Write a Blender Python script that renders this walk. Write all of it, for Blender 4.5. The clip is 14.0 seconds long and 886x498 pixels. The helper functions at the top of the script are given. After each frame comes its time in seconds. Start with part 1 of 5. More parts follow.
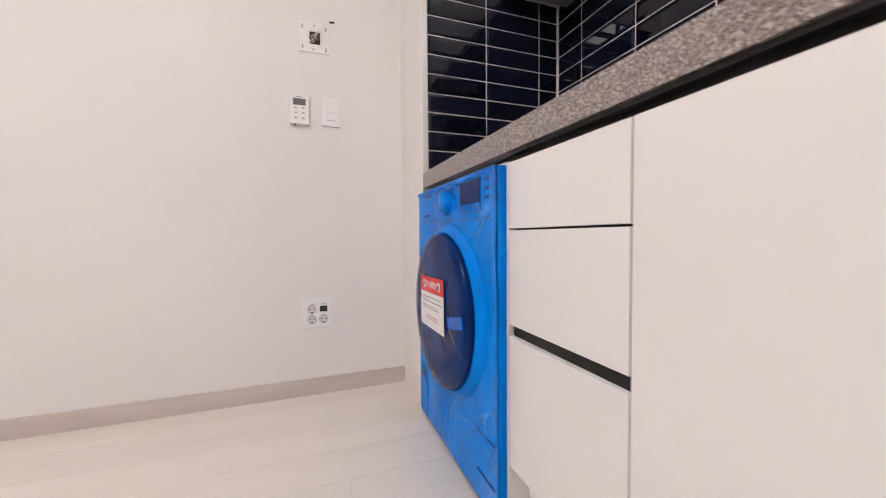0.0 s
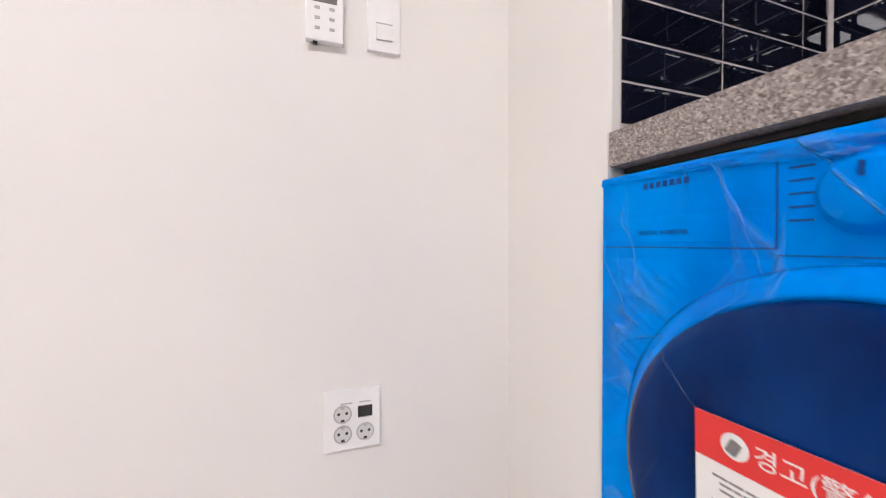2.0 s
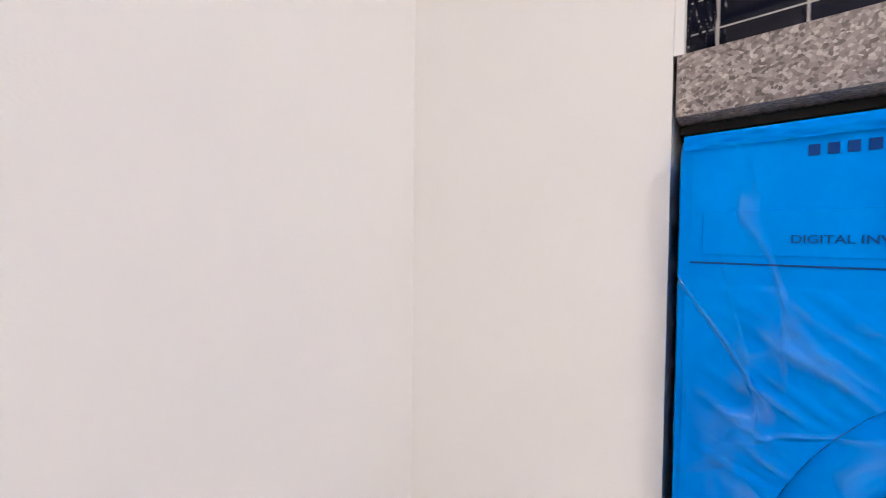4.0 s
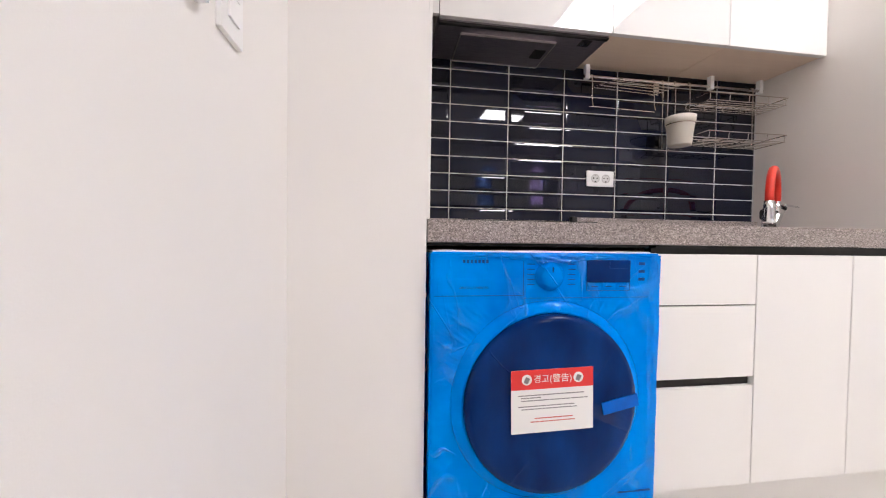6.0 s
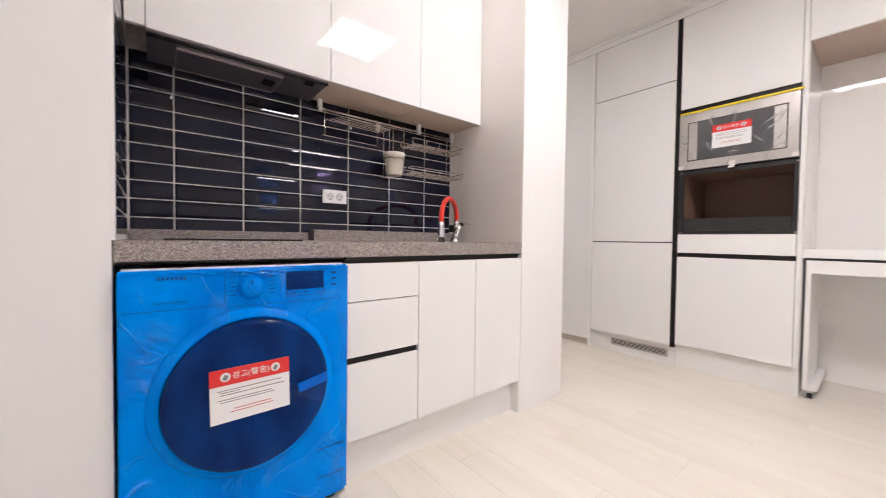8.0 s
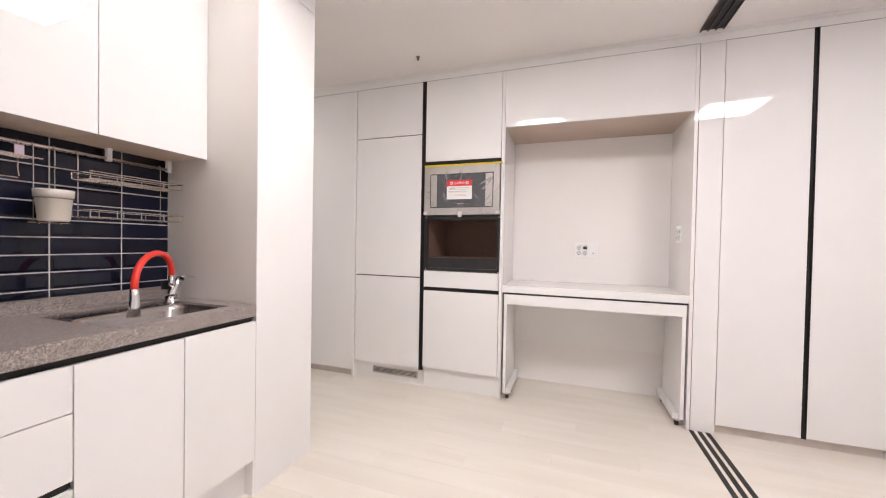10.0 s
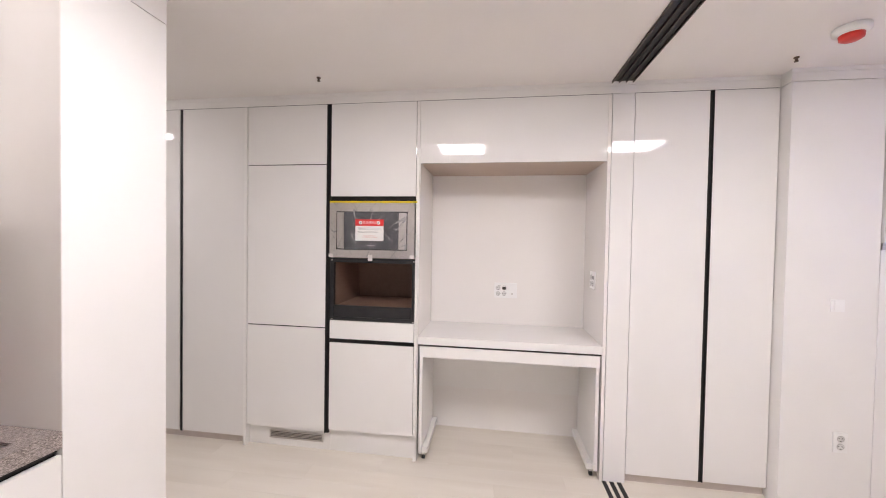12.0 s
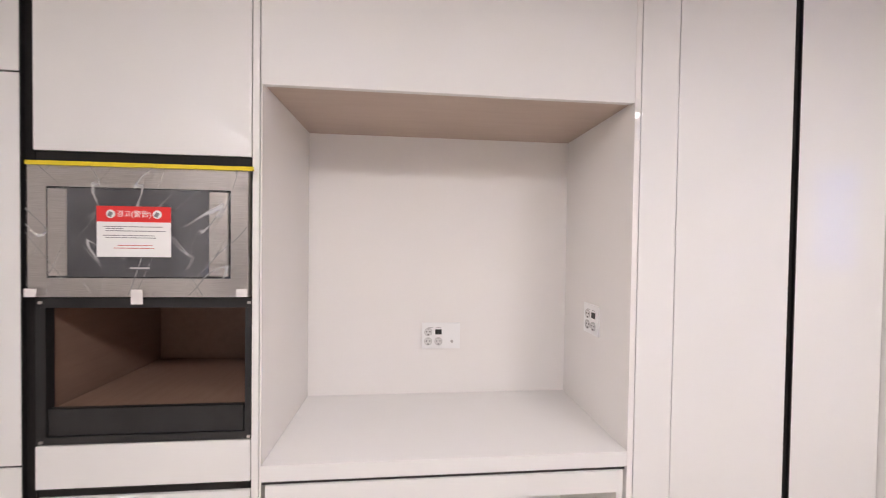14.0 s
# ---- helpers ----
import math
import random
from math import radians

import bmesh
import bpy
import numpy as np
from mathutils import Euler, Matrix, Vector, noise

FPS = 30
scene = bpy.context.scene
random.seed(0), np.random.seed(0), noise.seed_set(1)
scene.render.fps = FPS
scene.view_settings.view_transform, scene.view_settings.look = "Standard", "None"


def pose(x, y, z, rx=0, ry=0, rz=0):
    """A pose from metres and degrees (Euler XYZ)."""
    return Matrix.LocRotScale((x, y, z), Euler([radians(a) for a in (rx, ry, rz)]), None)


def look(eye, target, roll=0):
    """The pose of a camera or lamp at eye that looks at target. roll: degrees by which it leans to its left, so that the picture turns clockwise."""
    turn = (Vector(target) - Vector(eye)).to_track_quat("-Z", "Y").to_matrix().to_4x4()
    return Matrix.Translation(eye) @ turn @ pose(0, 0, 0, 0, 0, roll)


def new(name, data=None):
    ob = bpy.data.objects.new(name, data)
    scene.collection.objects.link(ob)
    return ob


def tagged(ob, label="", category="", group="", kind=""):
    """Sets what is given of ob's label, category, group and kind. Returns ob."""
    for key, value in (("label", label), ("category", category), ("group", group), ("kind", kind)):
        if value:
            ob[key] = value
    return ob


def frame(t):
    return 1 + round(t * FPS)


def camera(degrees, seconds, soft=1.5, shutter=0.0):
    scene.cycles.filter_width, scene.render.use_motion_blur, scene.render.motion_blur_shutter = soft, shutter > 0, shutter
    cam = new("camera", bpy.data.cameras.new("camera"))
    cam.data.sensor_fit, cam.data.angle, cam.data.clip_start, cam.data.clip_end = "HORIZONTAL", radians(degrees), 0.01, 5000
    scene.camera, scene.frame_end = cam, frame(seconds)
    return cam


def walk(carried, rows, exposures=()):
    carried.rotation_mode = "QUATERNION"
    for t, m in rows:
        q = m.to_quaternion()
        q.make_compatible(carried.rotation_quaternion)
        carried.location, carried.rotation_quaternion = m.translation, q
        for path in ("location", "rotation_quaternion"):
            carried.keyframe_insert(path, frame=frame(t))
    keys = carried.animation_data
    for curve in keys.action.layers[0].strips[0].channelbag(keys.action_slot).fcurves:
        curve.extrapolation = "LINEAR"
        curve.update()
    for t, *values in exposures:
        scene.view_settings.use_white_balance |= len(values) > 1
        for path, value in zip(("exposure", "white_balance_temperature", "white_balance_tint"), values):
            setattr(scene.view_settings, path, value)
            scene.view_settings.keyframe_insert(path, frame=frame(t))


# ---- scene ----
cam = camera(101.7, 14.0, 1.0, 0.22)
PATH = [
    (0, (1.278, -0.389, 0.662), (-0.600, 0.294, 0.589), -0.5),
    (0.5, (1.133, -0.496, 0.712), (-0.745, 0.194, 0.664), -0.1),
    (1, (0.945, -0.513, 0.686), (-0.937, 0.165, 0.662), -0.2),
    (1.5, (0.651, -0.447, 0.651), (-1.237, 0.212, 0.627), -0.0),
    (2, (0.459, -0.447, 0.715), (-1.425, 0.225, 0.684), -0.1),
    (2.2, (0.397, -0.45, 0.743), (-1.488, 0.218, 0.713), -0.1),
    (4.3, (0.003, -0.380, 0.724), (-0.943, 1.381, 0.693), 0.4),
    (4.5, (-0.020, -0.403, 0.748), (-0.742, 1.462, 0.729), 0.1),
    (4.8, (-0.033, -0.501, 0.797), (-0.499, 1.444, 0.765), 0.2),
    (5, (-0.042, -0.570, 0.842), (-0.338, 1.407, 0.797), 0.4),
    (5.2, (-0.049, -0.676, 0.872), (-0.188, 1.318, 0.838), 0.1),
    (5.5, (-0.057, -0.773, 0.902), (0.03, 1.225, 0.842), 0.6),
    (6, (-0.089, -0.862, 0.841), (0.204, 1.116, 0.794), 0.8),
    (6.5, (-0.088, -0.946, 0.835), (0.337, 1.008, 0.772), 0.4),
    (7, (-0.046, -1.052, 0.83), (0.605, 0.838, 0.779), 0.8),
    (7.5, (0.022, -1.131, 0.837), (0.967, 0.631, 0.791), 0.8),
    (8, (0.074, -1.201, 0.903), (1.332, 0.353, 0.852), 0.7),
    (8.5, (0.133, -1.264, 0.953), (1.675, 0.008, 0.895), 0.9),
    (9, (0.177, -1.296, 0.973), (1.911, -0.301, 0.919), 0.8),
    (9.2, (0.194, -1.31, 0.976), (1.982, -0.414, 0.925), 0.8),
    (11.3, (0.479, -1.384, 1.591), (2.427, -0.935, 1.556), 1.1),
    (11.5, (0.507, -1.386, 1.591), (2.467, -0.992, 1.548), 1.0),
    (12, (0.582, -1.393, 1.539), (2.563, -1.118, 1.497), 1.0),
    (12.5, (0.838, -1.392, 1.525), (2.834, -1.273, 1.487), 1.0),
    (13, (1.184, -1.41, 1.574), (3.183, -1.411, 1.53), 0.9),
    (13.5, (1.531, -1.369, 1.581), (3.528, -1.47, 1.537), 1.0),
    (14, (1.85, -1.352, 1.589), (3.841, -1.532, 1.554), 0.8),
]
walk(cam, [(t, look(e, g, r)) for t, e, g, r in PATH],
     [(0, 0.05, 6600, 10), (0.8, 0.08, 6580, 9), (1.5, 0.34, 6450, 8), (2.2, 0.43, 6400, 7), (4.3, 0.37, 6330, 7), (5, 0.42, 6310, 7), (6.5, 0.39, 6390, 7),
      (8, 0.28, 6480, 8), (9.2, 0.31, 6500, 9), (11.3, 0.18, 6500, 9.7), (12.5, 0.17, 6500, 10), (13, 0.17, 6500, 10), (14, 0.1, 6500, 10)])

# ---- world, lamps' colour ----
world = bpy.data.worlds.new("world")
scene.world = world
world.use_nodes = True
world.node_tree.nodes["Background"].inputs[0].default_value = (0.72, 0.80, 1.0, 1)
world.node_tree.nodes["Background"].inputs[1].default_value = 11.0
LAMP_COLOUR = (1.0, 0.935, 0.95)
LAMP_POWER = 42.0

# ---- levels and planes, metres ----
CEIL = 2.57
XL = -0.32          # switch wall
TX = 0.594          # tiled wall
AR = 1.575          # alcove's far side
ER = 1.955          # corner of the end wall
FX = 3.02           # fronts of the built-in wall
TOP = 2.495         # top of the built-in doors
CT = 0.892          # worktop


# ---- mesh helpers ----
def put_box(bm, a, b, bev=0.0):
    lo = [min(p, q) for p, q in zip(a, b)]
    hi = [max(p, q) for p, q in zip(a, b)]
    m = Matrix.Translation([(p + q) / 2 for p, q in zip(lo, hi)]) @ Matrix.Diagonal([q - p for p, q in zip(lo, hi)] + [1])
    vs = bmesh.ops.create_cube(bm, size=1, matrix=m)["verts"]
    if bev > 0:
        es = list({e for v in vs for e in v.link_edges})
        bmesh.ops.bevel(bm, geom=es, offset=bev, segments=2, affect="EDGES", profile=0.7)


def boxes(*bs, bev=0.0):
    bm = bmesh.new()
    for a, b in bs:
        put_box(bm, a, b, bev)
    return bm


def put_tube(bm, pts, r, seg=8, r2=None):
    pts = [Vector(p) for p in pts]
    rings, n = [], len(pts)
    ref = None
    for i, p in enumerate(pts):
        d = (pts[min(i + 1, n - 1)] - pts[max(i - 1, 0)]).normalized()
        if ref is None:
            ref = d.orthogonal().normalized()
        ref = (ref - d * ref.dot(d)).normalized()
        side = d.cross(ref)
        rr = r if r2 is None else r + (r2 - r) * i / (n - 1)
        rings.append([bm.verts.new(p + rr * (math.cos(k * math.tau / seg) * ref + math.sin(k * math.tau / seg) * side)) for k in range(seg)])
    for a, b in zip(rings, rings[1:]):
        for k in range(seg):
            f = bm.faces.new((a[k], a[(k + 1) % seg], b[(k + 1) % seg], b[k]))
            f.smooth = seg > 6
    bm.faces.new(rings[0][::-1])
    bm.faces.new(rings[-1])


def tubes(*paths, r=0.002, seg=6):
    bm = bmesh.new()
    for p in paths:
        put_tube(bm, p, r, seg)
    return bm


def lathe(profile, m, seg=40, cap=True):
    """Turns (radius, height) pairs about the local z axis, then places them by m."""
    bm = bmesh.new()
    rings = []
    for r, h in profile:
        rings.append([bm.verts.new(m @ Vector((r * math.cos(k * math.tau / seg), r * math.sin(k * math.tau / seg), h))) for k in range(seg)])
    for a, b in zip(rings, rings[1:]):
        for k in range(seg):
            f = bm.faces.new((a[k], a[(k + 1) % seg], b[(k + 1) % seg], b[k]))
            f.smooth = True
    if cap:
        bm.faces.new(rings[0][::-1])
        bm.faces.new(rings[-1])
    bmesh.ops.recalc_face_normals(bm, faces=bm.faces)
    return bm


def letters(body, size, m, depth=0.0003):
    """Lettering in the built-in font, centred, as a mesh placed by m (local x along the line, y up)."""
    cu = bpy.data.curves.new("letters", "FONT")
    cu.body, cu.size, cu.align_x, cu.align_y, cu.extrude = body, size, "CENTER", "CENTER", depth
    cu.resolution_u = 3
    ob = new("letters", cu)
    bpy.context.view_layer.update()
    me = bpy.data.meshes.new_from_object(ob.evaluated_get(bpy.context.evaluated_depsgraph_get()))
    bpy.data.objects.remove(ob)
    bpy.data.curves.remove(cu)
    bm = bmesh.new()
    bm.from_mesh(me)
    bpy.data.meshes.remove(me)
    bmesh.ops.transform(bm, matrix=m, verts=bm.verts)
    return bm


BASE = {}


def mesh_of(name, bm, material):
    me = bpy.data.meshes.new(name)
    bm.to_mesh(me)
    bm.free()
    me.materials.append(material)
    return me


def thing(name, at, label, category, group="", kind=""):
    ob = new(name)
    ob.empty_display_size = 0.05
    ob.location = at
    BASE[ob.name] = Vector(at)
    return tagged(ob, label, category, group, kind)


def part(name, bm, material, parent, label=""):
    """One mesh, given in world places, under a thing or under a part."""
    base = BASE[parent.name]
    bmesh.ops.translate(bm, vec=-base, verts=bm.verts)
    ob = new(name, mesh_of(name, bm, material))
    ob.parent = parent
    BASE[ob.name] = base
    return tagged(ob, label)


def single(name, bm, material, label="", category="", kind="", at=(0, 0, 0)):
    bmesh.ops.translate(bm, vec=-Vector(at), verts=bm.verts)
    ob = new(name, mesh_of(name, bm, material))
    ob.location = at
    BASE[ob.name] = Vector(at)
    return tagged(ob, label, category, "", kind)


# ---- materials ----
def material(name, colour, rough=0.5, metal=0.0, coat=0.0, spec=0.5):
    m = bpy.data.materials.new(name)
    m.use_nodes = True
    b = m.node_tree.nodes["Principled BSDF"]
    b.inputs["Base Color"].default_value = (*colour, 1)
    b.inputs["Roughness"].default_value = rough
    b.inputs["Metallic"].default_value = metal
    b.inputs["Coat Weight"].default_value = coat
    b.inputs["Coat Roughness"].default_value = 0.03
    b.inputs["Specular IOR Level"].default_value = spec
    return m


def node(m, kind, **values):
    n = m.node_tree.nodes.new(kind)
    for k, v in values.items():
        n.inputs[k.replace("_", " ")].default_value = v
    return n


def wire(m, a, b):
    m.node_tree.links.new(a, b)


def bsdf(m):
    return m.node_tree.nodes["Principled BSDF"]


def coords(m, scale=(1, 1, 1)):
    t = node(m, "ShaderNodeTexCoord")
    mp = node(m, "ShaderNodeMapping")
    mp.inputs["Scale"].default_value = scale
    wire(m, t.outputs["Object"], mp.inputs["Vector"])
    return mp.outputs["Vector"]


def vary(m, c0, c1, scale, vec, detail=4.0, lo=0.35, hi=0.65):
    """Base colour wandering between two colours."""
    n = node(m, "ShaderNodeTexNoise", Scale=scale, Detail=detail)
    wire(m, vec, n.inputs["Vector"])
    r = node(m, "ShaderNodeValToRGB")
    r.color_ramp.elements[0].color, r.color_ramp.elements[1].color = (*c0, 1), (*c1, 1)
    r.color_ramp.elements[0].position, r.color_ramp.elements[1].position = lo, hi
    wire(m, n.outputs["Fac"], r.inputs["Fac"])
    wire(m, r.outputs["Color"], bsdf(m).inputs["Base Color"])
    return r


def relief(m, scale, strength, vec, dist=0.001, detail=4.0, ridged=False):
    n = node(m, "ShaderNodeTexNoise", Scale=scale, Detail=detail)
    if ridged:
        n.noise_type = "RIDGED_MULTIFRACTAL"
    wire(m, vec, n.inputs["Vector"])
    b = node(m, "ShaderNodeBump", Strength=strength, Distance=dist)
    wire(m, n.outputs["Fac"], b.inputs["Height"])
    old = bsdf(m).inputs["Normal"]
    if old.is_linked:
        wire(m, old.links[0].from_socket, b.inputs["Normal"])
    wire(m, b.outputs["Normal"], old)
    return n


def smudged(m, lo, hi, scale=6.0):
    """Roughness wandering between two values, as on handled lacquer."""
    n = node(m, "ShaderNodeTexNoise", Scale=scale, Detail=1.5)
    wire(m, coords(m), n.inputs["Vector"])
    r = node(m, "ShaderNodeMapRange")
    r.inputs["From Min"].default_value, r.inputs["From Max"].default_value = 0.35, 0.7
    r.inputs["To Min"].default_value, r.inputs["To Max"].default_value = lo, hi
    wire(m, n.outputs["Fac"], r.inputs["Value"])
    wire(m, r.outputs["Result"], bsdf(m).inputs["Roughness"])


def crease_mask(m, vec, scale, width, cover):
    """Thin wandering lines, present only in patches: 1 on a crease, 0 off it."""
    n = node(m, "ShaderNodeTexNoise", Scale=scale, Detail=1.5, Distortion=0.4)
    wire(m, vec, n.inputs["Vector"])
    s = node(m, "ShaderNodeMath")
    s.operation = "SUBTRACT"
    s.inputs[1].default_value = 0.5
    wire(m, n.outputs["Fac"], s.inputs[0])
    ab = node(m, "ShaderNodeMath")
    ab.operation = "ABSOLUTE"
    wire(m, s.outputs[0], ab.inputs[0])
    r = node(m, "ShaderNodeMapRange")
    r.interpolation_type = "SMOOTHSTEP"
    r.inputs["From Min"].default_value, r.inputs["From Max"].default_value = 0.0, width
    r.inputs["To Min"].default_value, r.inputs["To Max"].default_value = 1.0, 0.0
    wire(m, ab.outputs[0], r.inputs["Value"])
    k = node(m, "ShaderNodeTexNoise", Scale=scale * 0.8, Detail=1.0)
    wire(m, vec, k.inputs["Vector"])
    q = node(m, "ShaderNodeMapRange")
    q.inputs["From Min"].default_value, q.inputs["From Max"].default_value = cover, cover + 0.12
    wire(m, k.outputs["Fac"], q.inputs["Value"])
    p = node(m, "ShaderNodeMath")
    p.operation = "MULTIPLY"
    wire(m, r.outputs["Result"], p.inputs[0])
    wire(m, q.outputs["Result"], p.inputs[1])
    return p.outputs[0]


def crease(m, vec, scale, width, cover, dist):
    b = node(m, "ShaderNodeBump", Strength=1.0, Distance=dist)
    mask = crease_mask(m, vec, scale, width, cover)
    wire(m, mask, b.inputs["Height"])
    old = bsdf(m).inputs["Normal"]
    if old.is_linked:
        wire(m, old.links[0].from_socket, b.inputs["Normal"])
    wire(m, b.outputs["Normal"], old)
    return mask


def shiny_creases(m, masks, low, high):
    """Folded film is glossier along its creases."""
    top = masks[0]
    for k in masks[1:]:
        q = node(m, "ShaderNodeMath")
        q.operation = "MAXIMUM"
        wire(m, top, q.inputs[0])
        wire(m, k, q.inputs[1])
        top = q.outputs[0]
    at = node(m, "ShaderNodeAttribute")
    at.attribute_name = "crease"
    q = node(m, "ShaderNodeMath")
    q.operation = "MAXIMUM"
    wire(m, top, q.inputs[0])
    wire(m, at.outputs["Fac"], q.inputs[1])
    r = node(m, "ShaderNodeMapRange")
    r.inputs["To Min"].default_value, r.inputs["To Max"].default_value = low, high
    wire(m, q.outputs[0], r.inputs["Value"])
    wire(m, r.outputs["Result"], bsdf(m).inputs["Specular IOR Level"])


def turned(m, degrees, scale):
    """Object places turned in the upright plane, then stretched."""
    t = node(m, "ShaderNodeTexCoord")
    mp = node(m, "ShaderNodeMapping")
    mp.vector_type = "TEXTURE"
    mp.inputs["Rotation"].default_value = (0, radians(degrees), 0)
    mp.inputs["Scale"].default_value = scale
    wire(m, t.outputs["Object"], mp.inputs["Vector"])
    return mp.outputs["Vector"]


def wallpaper(name, c0, c1):
    m = material(name, c0, 0.62, spec=0.3)
    v = coords(m)
    vary(m, c0, c1, 1.3, v, 6.0)
    relief(m, 420.0, 0.25, v, 0.0006, 3.0)
    w = coords(m, (60, 60, 4))
    relief(m, 6.0, 0.12, w, 0.0006, 4.0)
    return m


WALL = wallpaper("wallpaper", (0.825, 0.80, 0.775), (0.855, 0.83, 0.805))
CEILING = wallpaper("ceiling_paper", (0.85, 0.815, 0.785), (0.875, 0.84, 0.81))

GLOSS = material("white_lacquer", (0.80, 0.79, 0.78), 0.01, spec=0.42)
vary(GLOSS, (0.83, 0.815, 0.80), (0.85, 0.835, 0.82), 2.0, coords(GLOSS))
smudged(GLOSS, 0.004, 0.012, 2.5)

# white lacquer with the desk niche's warm bounce light mixed into its colour
NICHEBOUNCE = material("niche_bounce_lacquer", (0.87, 0.835, 0.795), 0.08)
vary(NICHEBOUNCE, (0.87, 0.84, 0.815), (0.885, 0.857, 0.833), 2.0, coords(NICHEBOUNCE))
smudged(NICHEBOUNCE, 0.015, 0.035, 2.5)

# satin white made paler and warmer, putting missing light into the colour
ALCOVELIFT = material("alcove_lift_white", (0.88, 0.84, 0.80), 0.34, spec=0.4)
vary(ALCOVELIFT, (0.875, 0.83, 0.785), (0.89, 0.85, 0.81), 2.5, coords(ALCOVELIFT))
relief(ALCOVELIFT, 260.0, 0.06, coords(ALCOVELIFT), 0.0004, 3.0)

SATIN = material("white_satin", (0.80, 0.785, 0.77), 0.36, spec=0.4)
vary(SATIN, (0.825, 0.81, 0.79), (0.85, 0.835, 0.815), 2.5, coords(SATIN))
relief(SATIN, 260.0, 0.06, coords(SATIN), 0.0004, 3.0)

PLASTIC = material("white_plastic", (0.88, 0.875, 0.87), 0.28)
relief(PLASTIC, 300.0, 0.04, coords(PLASTIC), 0.0003)
CREAM = material("cream_plastic", (0.74, 0.69, 0.60), 0.35)
vary(CREAM, (0.72, 0.67, 0.58), (0.77, 0.72, 0.63), 14.0, coords(CREAM))
SKIRT = material("skirting_film", (0.60, 0.53, 0.49), 0.45)
vary(SKIRT, (0.585, 0.515, 0.47), (0.64, 0.57, 0.525), 5.0, coords(SKIRT, (6, 1, 6)))
relief(SKIRT, 160.0, 0.08, coords(SKIRT), 0.0005)

BLACK = material("black_aluminium", (0.011, 0.0095, 0.0095), 0.4, spec=0.3)
vary(BLACK, (0.009, 0.008, 0.008), (0.015, 0.013, 0.013), 30.0, coords(BLACK, (8, 8, 1)))
# near-black; also fills thin door gaps, standing in for their shade
DARK = material("dark_recess", (0.03, 0.026, 0.024), 0.5)
vary(DARK, (0.010, 0.0085, 0.008), (0.016, 0.014, 0.013), 20.0, coords(DARK))
CHARCOAL = material("charcoal_board", (0.035, 0.034, 0.036), 0.4)
vary(CHARCOAL, (0.014, 0.0135, 0.0145), (0.022, 0.021, 0.022), 12.0, coords(CHARCOAL))
RUBBER = material("black_rubber", (0.02, 0.02, 0.02), 0.6)
relief(RUBBER, 200.0, 0.1, coords(RUBBER), 0.0005)

TILE = material("navy_glaze", (0.010, 0.012, 0.024), 0.03, spec=0.40)
oi = node(TILE, "ShaderNodeObjectInfo")
tr = node(TILE, "ShaderNodeValToRGB")
tr.color_ramp.elements[0].color, tr.color_ramp.elements[1].color = (0.0035, 0.0045, 0.013, 1), (0.008, 0.010, 0.026, 1)
wire(TILE, oi.outputs["Random"], tr.inputs["Fac"])
wire(TILE, tr.outputs["Color"], bsdf(TILE).inputs["Base Color"])
relief(TILE, 9.0, 0.05, coords(TILE), 0.002, 2.0)
GROUT = material("pale_grout", (0.70, 0.66, 0.62), 0.85)
vary(GROUT, (0.62, 0.58, 0.55), (0.76, 0.72, 0.68), 40.0, coords(GROUT))
relief(GROUT, 500.0, 0.4, coords(GROUT), 0.0008)

# speckled engineered stone
STONE = material("speckled_stone", (0.2, 0.18, 0.17), 0.33)
v = coords(STONE)
vo = node(STONE, "ShaderNodeTexVoronoi", Scale=380.0, Randomness=1.0)
wire(STONE, v, vo.inputs["Vector"])
no = node(STONE, "ShaderNodeTexNoise", Scale=190.0, Detail=6.0, Roughness=0.7)
wire(STONE, v, no.inputs["Vector"])
mx = node(STONE, "ShaderNodeMix")
mx.data_type = "FLOAT"
mx.inputs[0].default_value = 0.38
sep = node(STONE, "ShaderNodeSeparateColor")
wire(STONE, vo.outputs["Color"], sep.inputs["Color"])
wire(STONE, sep.outputs["Red"], mx.inputs[2])
wire(STONE, no.outputs["Fac"], mx.inputs[3])
cr = node(STONE, "ShaderNodeValToRGB")
cr.color_ramp.interpolation = "LINEAR"
for pos, col in ((0.0, (0.055, 0.045, 0.042)), (0.24, (0.145, 0.120, 0.111)), (0.40, (0.245, 0.207, 0.194)), (0.62, (0.335, 0.287, 0.270)), (0.80, (0.51, 0.45, 0.425))):
    e = cr.color_ramp.elements.new(pos)
    e.color = (*col, 1)
wire(STONE, mx.outputs[0], cr.inputs["Fac"])
wire(STONE, cr.outputs["Color"], bsdf(STONE).inputs["Base Color"])
relief(STONE, 240.0, 0.1, v, 0.0005)

# pale wood-look planks, grain along local y
PLANK = material("pale_plank", (0.66, 0.59, 0.50), 0.34)
v = coords(PLANK, (9, 0.9, 9))
oi = node(PLANK, "ShaderNodeObjectInfo")
sh = node(PLANK, "ShaderNodeVectorMath")
sh.operation = "ADD"
mul = node(PLANK, "ShaderNodeMath")
mul.operation = "MULTIPLY"
mul.inputs[1].default_value = 37.0
wire(PLANK, oi.outputs["Random"], mul.inputs[0])
wire(PLANK, v, sh.inputs[0])
wire(PLANK, mul.outputs[0], sh.inputs[1])
gr = vary(PLANK, (0.72, 0.66, 0.575), (0.81, 0.76, 0.685), 1.1, sh.outputs[0], 7.0, 0.25, 0.75)
hs = node(PLANK, "ShaderNodeHueSaturation")
rg = node(PLANK, "ShaderNodeMapRange")
rg.inputs["To Min"].default_value, rg.inputs["To Max"].default_value = 0.985, 1.015
wire(PLANK, oi.outputs["Random"], rg.inputs["Value"])
